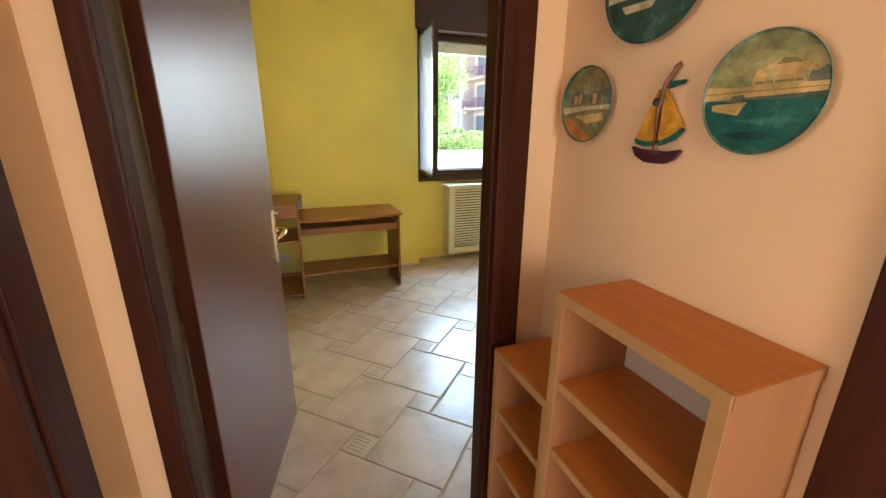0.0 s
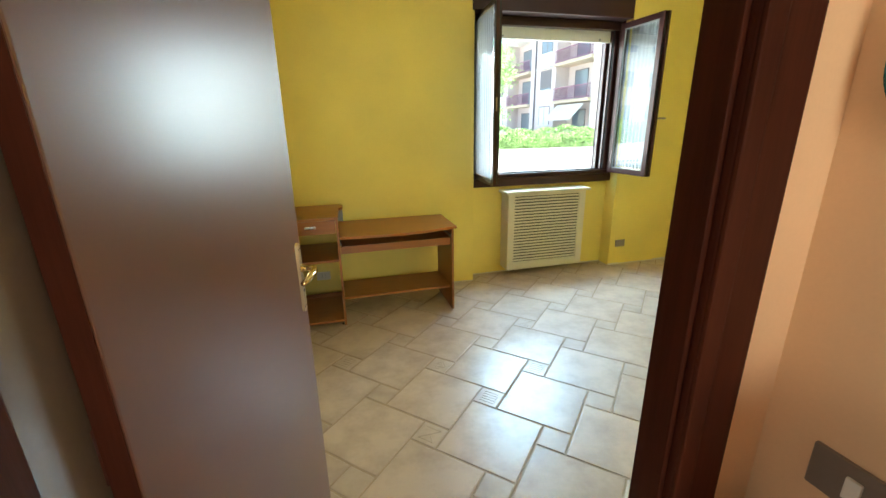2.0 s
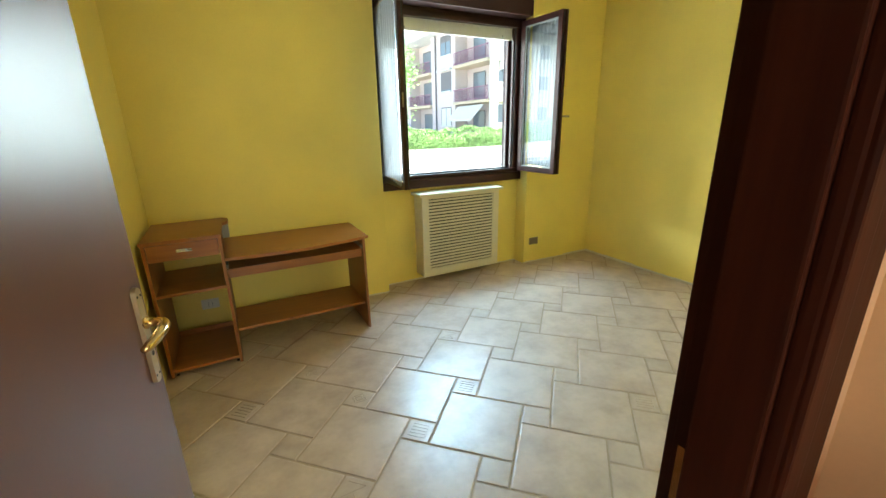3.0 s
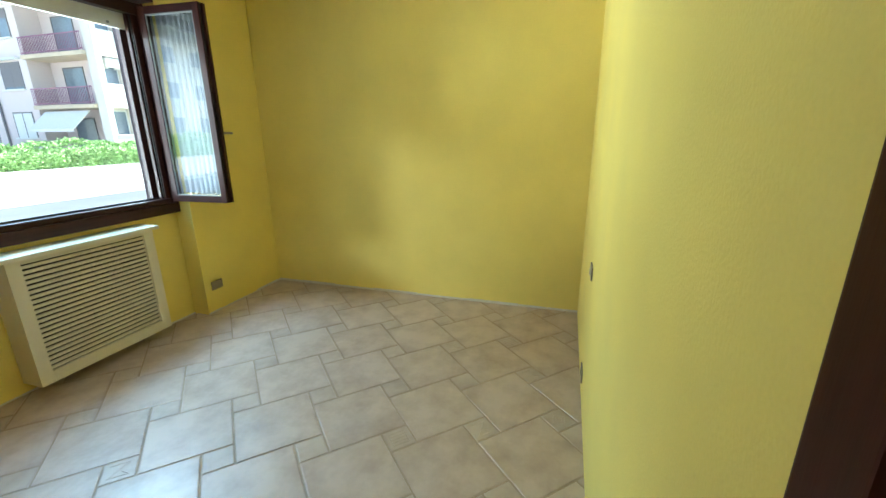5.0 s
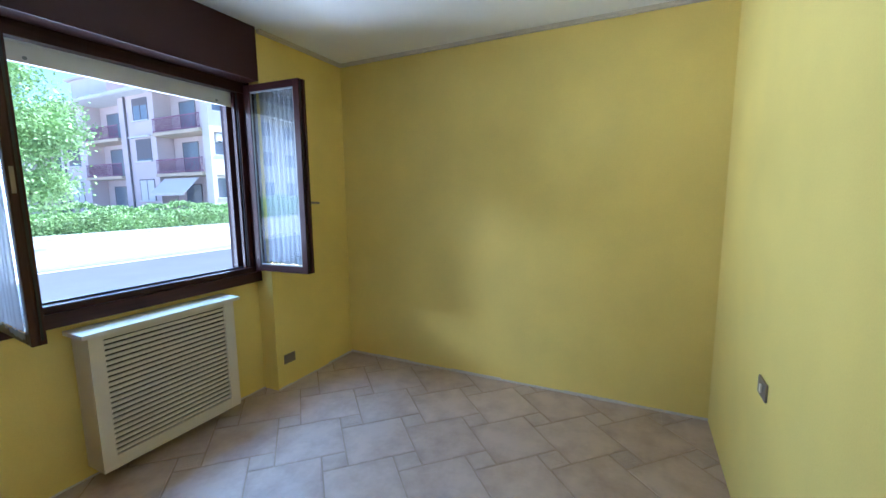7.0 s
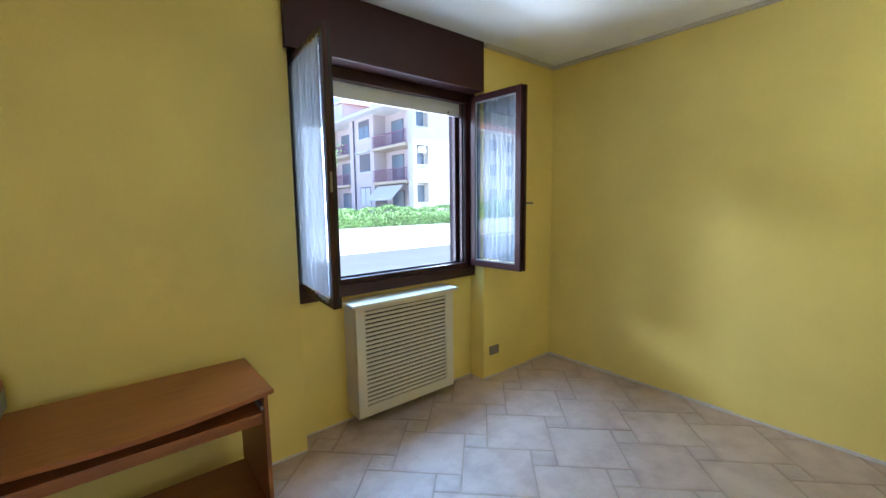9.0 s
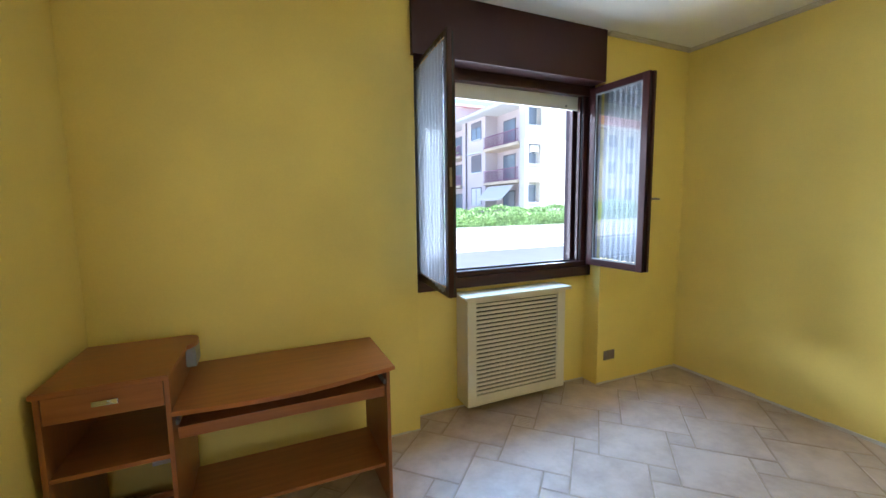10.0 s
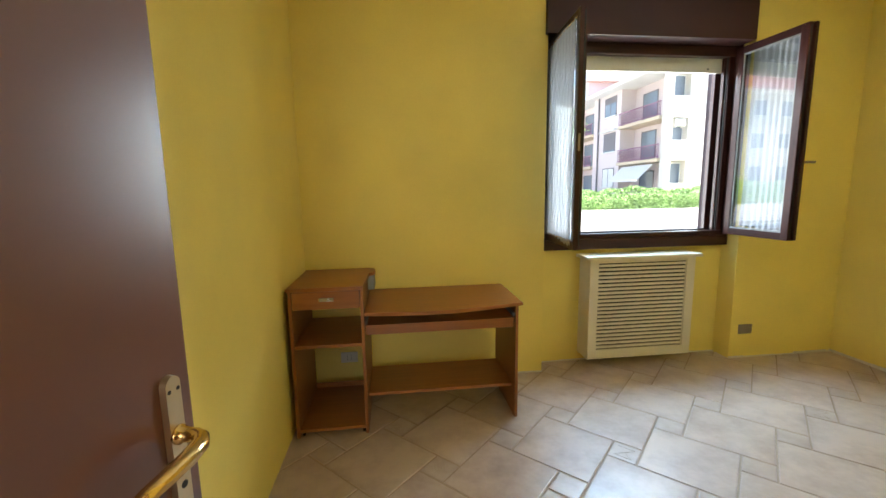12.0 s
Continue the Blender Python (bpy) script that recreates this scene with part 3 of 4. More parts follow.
for xa, xb in ((WX0, WX0 + 0.03), (WX1 - 0.05, WX1)):
    part("shutter_guide", boxes((xa, xb, 5.094, 5.13, WZ0, 2.515), bevel=0.003), WINWOOD, window_1)
sl = sash("sash", False, 0.60)
sl.matrix_world = pose(2.236, 4.972, 0, 0, 0, -94.5)
sr = sash("sash", True, SASH_R)
sr.matrix_world = pose(3.678, 4.972, 0, 0, 0, 93.5)
bm = bmesh.new()
tube(bm, [(-SASH_R + 0.035, -0.045, 1.55), (-SASH_R + 0.030, -0.105, 1.55), (-SASH_R + 0.018, -0.135, 1.55), (-SASH_R - 0.012, -0.150, 1.548)], [0.010, 0.009, 0.009, 0.008], 10)
part("sash_handle", bm, GREYPL, sr, "small dark metal window handle", True)
part("lock_plate", boxes((0.6185, 0.6205, -0.043, -0.03, 1.62, 1.72)), GREYPL, sl)

# ---- radiator cover under the window ----
rad = thing("radiator_cover", "cream painted wooden radiator cover with horizontal louvres", "radiator cover")
RX0, RX1, RY0, RY1, RZ0, RZ1 = 2.51, 3.372, 4.862, YR - 0.001, 0.075, 0.862
part("top_board", boxes((RX0 - 0.035, RX1 + 0.035, RY0 - 0.03, RY1, RZ1 + 0.001, RZ1 + 0.026), bevel=0.004), CREAM, rad)
for a, b in ((RX0, RX0 + 0.018), (RX1 - 0.018, RX1)):
    part("side_panel", boxes((a, b, RY0 + 0.021, RY1, RZ0, RZ1), bevel=0.002), CREAM, rad)
for a, b in ((RX0, RX0 + 0.07), (RX1 - 0.07, RX1)):
    part("stile", boxes((a, b, RY0, RY0 + 0.02, RZ0, RZ1), bevel=0.003), CREAM, rad)
part("rail", boxes((RX0 + 0.07, RX1 - 0.07, RY0, RY0 + 0.02, RZ0, RZ0 + 0.075), bevel=0.003), CREAM, rad)
part("rail", boxes((RX0 + 0.07, RX1 - 0.07, RY0, RY0 + 0.02, RZ1 - 0.03, RZ1), bevel=0.003), CREAM, rad)
nsl = 22
z0, z1 = RZ0 + 0.078, RZ1 - 0.033
for k in range(nsl):
    p = (z1 - z0) / nsl
    za = z0 + k * p
    part("slat", boxes((RX0 + 0.072, RX1 - 0.072, RY0 + 0.004, RY0 + 0.016, za + 0.0065, za + p - 0.006), bevel=0.0015), CREAM, rad)
# Black sheet that darkens the gaps between slats in place of real shade.
part("shade_board", boxes((RX0 + 0.02, RX1 - 0.02, RY0 + 0.06, RY0 + 0.066, RZ0 + 0.01, RZ1 - 0.005)), BLACK, rad, "black board painting the shade behind the louvres")

# ---- computer desk with side cabinet ----
desk = thing("computer_desk", "cherry laminate computer desk with keyboard shelf and side cabinet", "desk")
CX0, CX1, CY0, CY1 = 0.462, 0.868, 4.245, 4.775
T = 0.018
CT = 0.885


def board(name, x0, x1, y0, y1, z0, z1, m=DESK, label="", parent=desk):
    return part(name, boxes((x0, x1, y0, y1, z0, z1), bevel=0.0025), m, parent, label)


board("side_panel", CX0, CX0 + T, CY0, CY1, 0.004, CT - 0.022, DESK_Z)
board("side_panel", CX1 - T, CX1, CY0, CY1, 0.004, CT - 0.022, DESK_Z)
bm = bmesh.new()
out = [(CX0 - 0.006, CY0 - 0.012), (CX1 + 0.002, CY0 - 0.012)]
for k in range(13):
    a = math.radians(-80 + k * 170 / 12)
    out.append((CX1 - 0.005 + 0.055 * max(0, math.cos(a)) ** 0.7, CY1 - 0.09 + 0.09 * math.sin(a)))
out += [(CX0 - 0.006, CY1)]
vs = prism(bm, out, CT - 0.021, CT)
bmesh.ops.bevel(bm, geom=[e for e in bm.edges if abs(e.verts[0].co.z - e.verts[1].co.z) < 1e-5], offset=0.003, segments=2, affect="EDGES")
part("cabinet_top", bm, DESK, desk)
drawer = board("drawer", CX0 + T + 0.003, CX1 - T - 0.003, CY0 + 0.002, CY1 - 0.05, CT - 0.125, CT - 0.026)
bm = boxes((CX0 + 0.168, CX0 + 0.248, CY0 - 0.020, CY0 - 0.012, CT - 0.076, CT - 0.056), bevel=0.003)
for x in (CX0 + 0.178, CX0 + 0.233):
    box(bm, x, x + 0.006, CY0 - 0.013, CY0 + 0.0015, CT - 0.069, CT - 0.063)
part("drawer_handle", bm, STEEL, drawer, "small silver bar handle")
board("shelf", CX0 + T, CX1 - T, CY0 + 0.006, CY1 - 0.005, 0.535, 0.553)
board("bottom_shelf", CX0 + T, CX1 - T, CY0 + 0.004, CY1 - 0.005, 0.035, 0.053)
board("back_rail", CX0 + T, CX1 - T, CY1 - 0.02, CY1 - 0.005, 0.0531, 0.085)
DX_R = 1.772
bm = bmesh.new()
out = []
for k in range(17):
    u = k / 16
    out.append((CX1 + 0.0015 + u * (1.80 - CX1), 4.232 - 0.055 * math.sin(math.pi * min(1, u * 1.0)) ** 1.2 + 0.06 * u))
out += [(1.80, 4.79), (CX1 + 0.0015, 4.79)]
prism(bm, out, 0.712, 0.732)
bmesh.ops.bevel(bm, geom=[e for e in bm.edges if abs(e.verts[0].co.z - e.verts[1].co.z) < 1e-5], offset=0.003, segments=2, affect="EDGES")
part("desktop", bm, DESK, desk)
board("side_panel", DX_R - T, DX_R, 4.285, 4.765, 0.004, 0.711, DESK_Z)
board("keyboard_shelf", CX1 + 0.012, DX_R - T - 0.012, 4.275, 4.62, 0.629, 0.645)
board("modesty_rail", CX1 + 0.002, DX_R - T - 0.001, 4.32, 4.336, 0.572, 0.6285)
for x in (CX1 + 0.0005, DX_R - T - 0.0115):
    part("drawer_runner", boxes((x, x + 0.011, 4.30, 4.62, 0.6455, 0.667)), GREYPLAST, desk)
board("foot_shelf", CX1 + 0.0015, DX_R - T - 0.001, 4.34, 4.72, 0.183, 0.201)
for x, y in ((CX0 + 0.03, CY0 + 0.04), (CX0 + 0.03, CY1 - 0.04), (CX1 - 0.03, CY0 + 0.04), (CX1 - 0.03, CY1 - 0.04), (DX_R - 0.009, 4.32), (DX_R - 0.009, 4.73)):
    part("glide", boxes((x - 0.008, x + 0.008, y - 0.012, y + 0.012, 0.0, 0.0045)), BLACK, desk)
# grey plastic clip-on tray under the overhang of the cabinet top
tray = bmesh.new()
vs = box(tray, CX1 + 0.001, CX1 + 0.045, CY1 - 0.16, CY1 - 0.02, CT - 0.115, CT - 0.022, 0.008)
part("hanging_tray", tray, GREYPLAST, desk, "grey plastic tray under the cabinet top")

# ---- sockets and switches ----


def wall_plate(name, label, category, m, w, h, openings, colour=None, rocker=False):
    """A plate in its own x-z plane, facing -y."""
    root = thing(name, label, category, m)
    part("plate", boxes((-w / 2, w / 2, -0.009, -0.0005, -h / 2, h / 2), bevel=0.003), colour or GREYPL, root)
    for k in range(openings):
        x = (k - (openings - 1) / 2) * 0.026
        if rocker:
            part("rocker", boxes((x - 0.010, x + 0.010, -0.016, -0.0095, -0.018, 0.018), bevel=0.003), OFFWHITE, root, "off-white rocker")
        else:
            sock = part("socket", boxes((x - 0.011, x + 0.011, -0.0105, -0.0092, -0.021, 0.021), bevel=0.0005), BLACK if not colour else OFFWHITE, root)
            for dz in (-0.012, 0, 0.012):
                part("pin_hole", boxes((x - 0.0025, x + 0.0025, -0.0115, -0.0106, dz - 0.0025, dz + 0.0025)), BLACK, sock)
    return root


wall_plate("wall_socket", "grey-brown socket plate low on the yellow wall", "socket", pose(3.862, YN, 0.243), 0.118, 0.078, 0)
s = wall_plate("light_switch", "grey-brown switch plate on the yellow wall", "switch", pose(3.50, YS, 0.778, 0, 0, 180), 0.118, 0.076, 1, rocker=True)
wall_plate("wall_socket", "grey-brown socket plate low on the yellow wall", "socket", pose(3.50, YS, 0.125, 0, 0, 180), 0.118, 0.076, 1)
wall_plate("light_switch", "brown metal switch plate with one off-white rocker, on the pink wall", "switch", pose(HX1, 1.512, 1.003, 0, 0, -90), 0.117, 0.074, 1, rocker=True)
wall_plate("wall_socket", "off-white socket on the wall behind the desk", "socket", pose(0.70, YN, 0.215), 0.118, 0.076, 2, colour=OFFWHITE)
# ---- hall shelves ----


def bookcase(name, label, x0, x1, y0, y1, top, shelves, holes=()):
    root = thing(name, label, "bookcase")
    t = 0.026
    e = 0.004
    for a, b in ((y0, y0 + t), (y1 - t, y1)):
        p = part("side_panel", boxes((x0 + e, x1, a, b, 0.004, top - t), bevel=0.0015), BEECH_Z, root)
        part("front_edge", boxes((x0, x0 + e, a, b, 0.004, top - t), bevel=0.001), BEECH_EDGE, p)
    p = part("top_board", boxes((x0 + e, x1, y0, y1, top - t + 0.0005, top), bevel=0.002), BEECH, root, "orange beech top board")
    part("front_edge", boxes((x0, x0 + e, y0, y1, top - t + 0.0005, top), bevel=0.001), BEECH_EDGE, p)
    part("end_edge", boxes((x0 + e, x1, y0 - 0.002, y0 - 0.0002, top - t + 0.0005, top - 0.001)), BEECH_Z, p)
    for z in shelves:
        p = part("shelf", boxes((x0 + 0.012, x1 - 0.008, y0 + t + 0.0005, y1 - t - 0.0005, z - 0.022, z), bevel=0.0015), BEECH, root, "orange beech shelf")
        part("front_edge", boxes((x0 + 0.008, x0 + 0.012, y0 + t + 0.0005, y1 - t - 0.0005, z - 0.022, z)), BEECH_EDGE, p)
    part("back_panel", boxes((x1 - 0.007, x1 - 0.002, y0 + t, y1 - t, 0.03, top - t)), PALE, root, "pale back board")
    part("plinth", boxes((x0 + 0.02, x0 + 0.035, y0 + t, y1 - t, 0.0, 0.06)), BEECH_EDGE, root)
    for z in holes:
        bm = bmesh.new()
        tube(bm, [(x0 + 0.05, y1 + 0.0005, z), (x0 + 0.05, y1 - 0.002, z)], 0.004, 8)
        part("peg_hole", bm, BLACK, root)
    return root


bookcase("bookcase", "tall beech laminate bookcase with empty shelves", 1.34, HX1 - 0.002, 0.912, 1.305, 1.18, (0.96, 0.77, 0.53, 0.30, 0.07))
bookcase("bookcase", "lower beech laminate bookcase with empty shelves beside the door frame", 1.352, HX1 - 0.002, 1.308, 1.592, 0.873, (0.66, 0.47, 0.25, 0.06))

# ---- plates and ornament on the pink wall ----
def flat_mat(name, c, rough=0.25):
    return mat(name, c, rough, vary=0.55, scale=28, fine=150, bump=0.12)


TEAL = flat_mat("teal_glaze", (0.02, 0.105, 0.085))
DTEAL = flat_mat("dark_green_glaze", (0.012, 0.06, 0.05))
OCHRE = flat_mat("ochre_glaze", (0.38, 0.30, 0.13))
SAGE = flat_mat("pale_sage_glaze", (0.13, 0.19, 0.13))
SEA = flat_mat("deep_sea_glaze", (0.035, 0.085, 0.062))
OLIVE = flat_mat("olive_glaze", (0.21, 0.18, 0.075))
SAND = flat_mat("sand_glaze", (0.52, 0.34, 0.13))
ORANGE = flat_mat("orange_glaze", (0.50, 0.19, 0.045))
PALEGL = flat_mat("pale_glaze", (0.55, 0.46, 0.26))
GREYGL = flat_mat("grey_green_glaze", (0.13, 0.14, 0.10))
AMBER = flat_mat("amber_sail", (0.58, 0.27, 0.03), 0.2)
PLUM = flat_mat("plum_hull", (0.07, 0.018, 0.03), 0.25)
REDB = flat_mat("red_brown_glaze", (0.17, 0.05, 0.025), 0.3)


def clip_round(poly, r, n=40):
    """Cut a polygon to a circle about the origin."""
    for k in range(n):
        a = 2 * math.pi * k / n
        nx, ny = math.cos(a), math.sin(a)
        res = []
        for i, p in enumerate(poly):
            q = poly[(i + 1) % len(poly)]
            da, db = r - (p[0] * nx + p[1] * ny), r - (q[0] * nx + q[1] * ny)
            if da >= 0:
                res.append(p)
            if da * db < 0:
                t = da / (da - db)
                res.append((p[0] + t * (q[0] - p[0]), p[1] + t * (q[1] - p[1])))
        poly = res
        if len(poly) < 3:
            return []
    return poly


def wall_plate_dish(label, y, z, r, rim, patches, tilt=0.0):
    """A painted ceramic plate hung on the pink wall; patches are (name, material, outline) in units of its radius."""
    root = thing("decorative_plate", label, "plate", pose(HX1 - 0.001, y, z) @ Matrix(((0, 0, -1, 0), (-1, 0, 0, 0), (0, 1, 0, 0), (0, 0, 0, 1))) @ pose(0, 0, 0, 0, 0, tilt), "plates on the pink wall")
    bm = bmesh.new()
    lathe(bm, [(0, 0), (r * 0.6, 0), (r * 0.97, 0.017), (r, 0.0195), (r * 0.995, 0.0225), (r * 0.975, 0.0195), (r * 0.955, 0.0158), (0, 0.015)], 64)
    part("dish", bm, rim, root, "", True)
    for k, (name, m, outline) in enumerate(patches):
        poly = clip_round([(px * r, py * r) for px, py in outline], r * 0.957)
        if not poly:
            continue
        bm = bmesh.new()
        prism(bm, poly, 0.0151 + 0.0001 * k, 0.0164 + 0.00016 * k)
        part(name, bm, m, root)
    return root


def rect(x0, x1, y0, y1):
    return [(x0, y0), (x1, y0), (x1, y1), (x0, y1)]


rng = random.Random(3)
hills = [(-1, 0.05), (1, 0.0), (1, 0.32), (0.7, 0.38), (0.45, 0.30), (0.2, 0.36), (-0.1, 0.28), (-0.4, 0.40), (-0.7, 0.30), (-1, 0.36)]
houses = [("painted_house", rng.choice((GREYGL, OLIVE, SAND)), rect(x, x + rng.uniform(0.10, 0.2), 0.02, rng.uniform(0.16, 0.30))) for x in (-0.75, -0.5, -0.3, 0.0, 0.25, 0.5)]
wall_plate_dish("small round ceramic plate painted with a riverside town, green rim", 1.514, 1.583, 0.0925, TEAL, [
    ("painted_sky", OLIVE, rect(-1, 1, -0.05, 1)), ("painted_hill", GREYGL, hills), *houses,
    ("painted_tower", GREYGL, rect(0.10, 0.20, 0.1, 0.56)),
    ("painted_river", PALEGL, [(-1, -0.06), (1, -0.02), (1, -0.14), (0.2, -0.13), (-1, -0.26)]),
    ("painted_bank", OLIVE, [(-1, -1), (1, -1), (1, -0.14), (0.2, -0.14), (-1, -0.28)]),
    ("painted_path", ORANGE, [(-1, -0.36), (-0.55, -0.36), (0.40, -0.92), (0.25, -1), (-1, -1)]),
    ("painted_field", SAND, [(-0.35, -0.30), (0.7, -0.22), (0.75, -0.42), (0.1, -0.5)])])
SKYGL = flat_mat("olive_sky_glaze", (0.33, 0.30, 0.125))
CLOUDGL = flat_mat("green_cloud_glaze", (0.24, 0.235, 0.105))
SEAPALE = flat_mat("pale_sea_glaze", (0.045, 0.16, 0.12))
town = []
for hx, hw, hh in ((-0.16, 0.2, 0.3), (0.02, 0.16, 0.38), (0.16, 0.34, 0.44), (0.46, 0.2, 0.36), (0.6, 0.14, 0.3)):
    town.append(("painted_house", SAND if hw > 0.18 else OCHRE, rect(hx, hx + hw, 0.08, hh)))
    town.append(("painted_roof", OLIVE if hw > 0.3 else SAND, [(hx - 0.02, hh), (hx + hw + 0.02, hh), (hx + hw * 0.75, hh + 0.08), (hx + hw * 0.25, hh + 0.09)]))
    town.append(("painted_arcade", OLIVE, rect(hx + 0.03, hx + hw - 0.03, 0.16, 0.2)))
wall_plate_dish("round ceramic plate painted with harbour houses above green sea", 1.090, 1.582, 0.097, SAGE, [
    ("painted_sky", SKYGL, rect(-1, 1, 0.0, 1)), ("painted_cloud", CLOUDGL, [(-1, 0.72), (-0.5, 0.62), (-0.1, 0.7), (0.3, 0.62), (0.8, 0.66), (1, 1), (-1, 1)]),
    ("painted_cloud", OCHRE, [(-0.2, 0.42), (0.3, 0.55), (0.8, 0.5), (1, 0.3), (0.3, 0.3)]),
    ("painted_hill", CLOUDGL, [(-1, 0.1), (-0.2, 0.12), (-0.2, 0.24), (-0.45, 0.34), (-0.7, 0.28), (-1, 0.34)]),
    *town,
    ("painted_trees", GREYGL, [(0.66, 0.06), (0.96, 0.08), (0.96, 0.3), (0.85, 0.36), (0.76, 0.28), (0.68, 0.3)]),
    ("painted_quay", SAND, [(-1, -0.08), (1, 0.0), (1, 0.14), (-0.3, 0.12), (-1, 0.16)]),
    ("painted_quay_line", OLIVE, [(-1, 0.02), (1, 0.06), (1, 0.075), (-1, 0.04)]),
    ("painted_sea", TEAL, rect(-1, 1, -1, -0.09)),
    ("painted_wave", SEAPALE, [(-0.4, -0.42), (0.5, -0.36), (0.75, -0.44), (0.1, -0.5)]),
    ("painted_wave", DTEAL, [(-0.6, -0.66), (0.1, -0.6), (0.5, -0.7), (-0.1, -0.76)]),
    ("painted_boat", SAND, [(-0.78, -0.26), (-0.30, -0.34), (-0.18, -0.12), (-0.5, -0.14), (-0.8, -0.16)]),
    ("painted_boat_cabin", GREYGL, [(-0.5, -0.12), (-0.24, -0.12), (-0.26, -0.0), (-0.46, -0.02)])])
wall_plate_dish("larger round ceramic plate painted with a seascape, dark green rim", 1.345, 1.834, 0.136, DTEAL, [
    ("painted_sky", OCHRE, rect(-1, 1, 0.0, 1)), ("painted_town", SAND, [(-0.6, -0.2), (0.8, -0.2), (0.8, 0.1), (0.3, 0.3), (-0.4, 0.1)]),
    ("painted_quay", PALEGL, rect(-1, 1, -0.28, -0.18)), ("painted_sea", SEA, rect(-1, 1, -1, -0.28)),
    ("painted_boat", PALEGL, [(-0.5, -0.5), (0.0, -0.5), (0.1, -0.4), (-0.6, -0.38)])])

boat = thing("sailing_boat_ornament", "glazed ceramic sailing boat with amber and teal sails", "wall ornament", pose(HX1 - 0.001, 1.287, 1.455) @ Matrix(((0, 0, -1, 0), (-1, 0, 0, 0), (0, 1, 0, 0), (0, 0, 0, 1))) @ Matrix.Diagonal((0.96, 0.93, 1, 1)))


def slab(outline, z0, z1, bevel=0.003):
    bm = bmesh.new()
    prism(bm, outline, z0, z1)
    bmesh.ops.bevel(bm, geom=list(bm.edges), offset=bevel, segments=2, affect="EDGES", clamp_overlap=True)
    return bm


part("hull", slab([(-0.066, 0.036), (-0.050, 0.012), (-0.02, 0.0), (0.03, 0.0), (0.052, 0.010), (0.066, 0.034), (0.03, 0.028), (-0.03, 0.026)], 0, 0.016), PLUM, boat, "dark plum glazed hull")
part("sail", slab([(-0.012, 0.164), (-0.060, 0.055), (-0.030, 0.044), (-0.003, 0.050)], 0.002, 0.012), AMBER, boat, "amber glazed sail")
part("sail", slab([(0.004, 0.166), (0.002, 0.048), (0.040, 0.054), (0.062, 0.080)], 0.002, 0.012), AMBER, boat, "amber glazed sail")
part("sail_foot", slab([(-0.060, 0.054), (-0.056, 0.042), (-0.030, 0.036), (-0.005, 0.040), (-0.003, 0.050), (-0.03, 0.046)], 0.003, 0.014, 0.002), TEAL, boat, "teal foot of the sail")
part("sail_foot", slab([(0.003, 0.048), (0.010, 0.038), (0.045, 0.052), (0.066, 0.074), (0.062, 0.080), (0.036, 0.058)], 0.003, 0.014, 0.002), TEAL, boat, "teal foot of the sail")
part("pennant", slab([(0.010, 0.160), (0.046, 0.168), (0.050, 0.176), (0.012, 0.176)], 0.003, 0.012, 0.002), TEAL, boat, "teal pennant")
bm = bmesh.new()
tube(bm, [(-0.004, 0.02, 0.010), (-0.003, 0.10, 0.014), (0.004, 0.17, 0.012), (0.016, 0.190, 0.010), (0.024, 0.203, 0.008)], [0.0022, 0.0025, 0.005, 0.005, 0.004], 10)
part("mast", bm, REDB, boat, "", True)
bm = bmesh.new()
bmesh.ops.create_uvsphere(bm, u_segments=14, v_segments=8, radius=0.009, matrix=pose(-0.008, 0.134, 0.015))
part("mast_knob", bm, BLACK, boat, "", True)
bm = bmesh.new()
tube(bm, [(0.024, 0.200, 0.008), (0.012, 0.190, 0.008), (0.016, 0.206, 0.006), (0.026, 0.212, 0.004), (0.030, 0.206, 0.004), (0.024, 0.200, 0.008)], 0.0022, 8)
part("hanging_loop", bm, REDB, boat, "", True)

# ---- outside: ground, shadow strip, hedge, trees ----
bm = bmesh.new()
R = 900
for x0, x1, y0, y1 in ((-R, R, YO, R), (-R, -2.2, -R, YO), (XE + 0.2, R, -R, YO), (-2.2, XE + 0.2, -R, HY0 - 0.3)):
    vs = [bm.verts.new(p) for p in ((x0, y0, G), (x1, y0, G), (x1, y1, G), (x0, y1, G))]
    bm.faces.new(vs)
structure("ground", bm, ASPHALT, "pale sunlit paved yard reaching to the horizon")
# The shadow of this house on the yard, laid as a grey strip.
structure("yard_shadow_strip", boxes((-60, 60, 9.2, 14.2, G, G + 0.004)), SHADOWGREY, "grey strip across the yard, coloured as the house's shadow")
bm = boxes((-60, 60, 9.3, 9.42, G + 0.004, G + 0.008), (-60, 60, 13.95, 14.1, G + 0.004, G + 0.008))
structure("yard_marking", bm, WHITELINE, "white painted lines along the grey strip")
structure("kerb", boxes((-60, 60, 14.2, 14.4, G, G + 0.11), (-6, 34, 22.9, 23.08, G, G + 0.2), bevel=0.02), KERB, "pale stone kerb beside the grey strip")


def leaf_cloud(name, n, place, size, material, label, seed):
    r = random.Random(seed)
    verts, faces = [], []
    for _ in range(n):
        p, s = Vector(place(r)), size * r.uniform(0.6, 1.3)
        a = Vector((r.uniform(-1, 1), r.uniform(-1, 1), r.uniform(-0.6, 0.8))).normalized()
        b = a.cross(Vector((r.uniform(-1, 1), r.uniform(-1, 1), r.uniform(-1, 1)))).normalized()
        k = len(verts)
        verts += [p - a * s, p + b * s * 0.45, p + a * s, p - b * s * 0.45]
        faces.append((k, k + 1, k + 2, k + 3))
    me = bpy.data.meshes.new(name)
    me.from_pydata(verts, [], faces)
    me.materials.append(material)
    return tagged(new(name, me), label, kind="stuff")


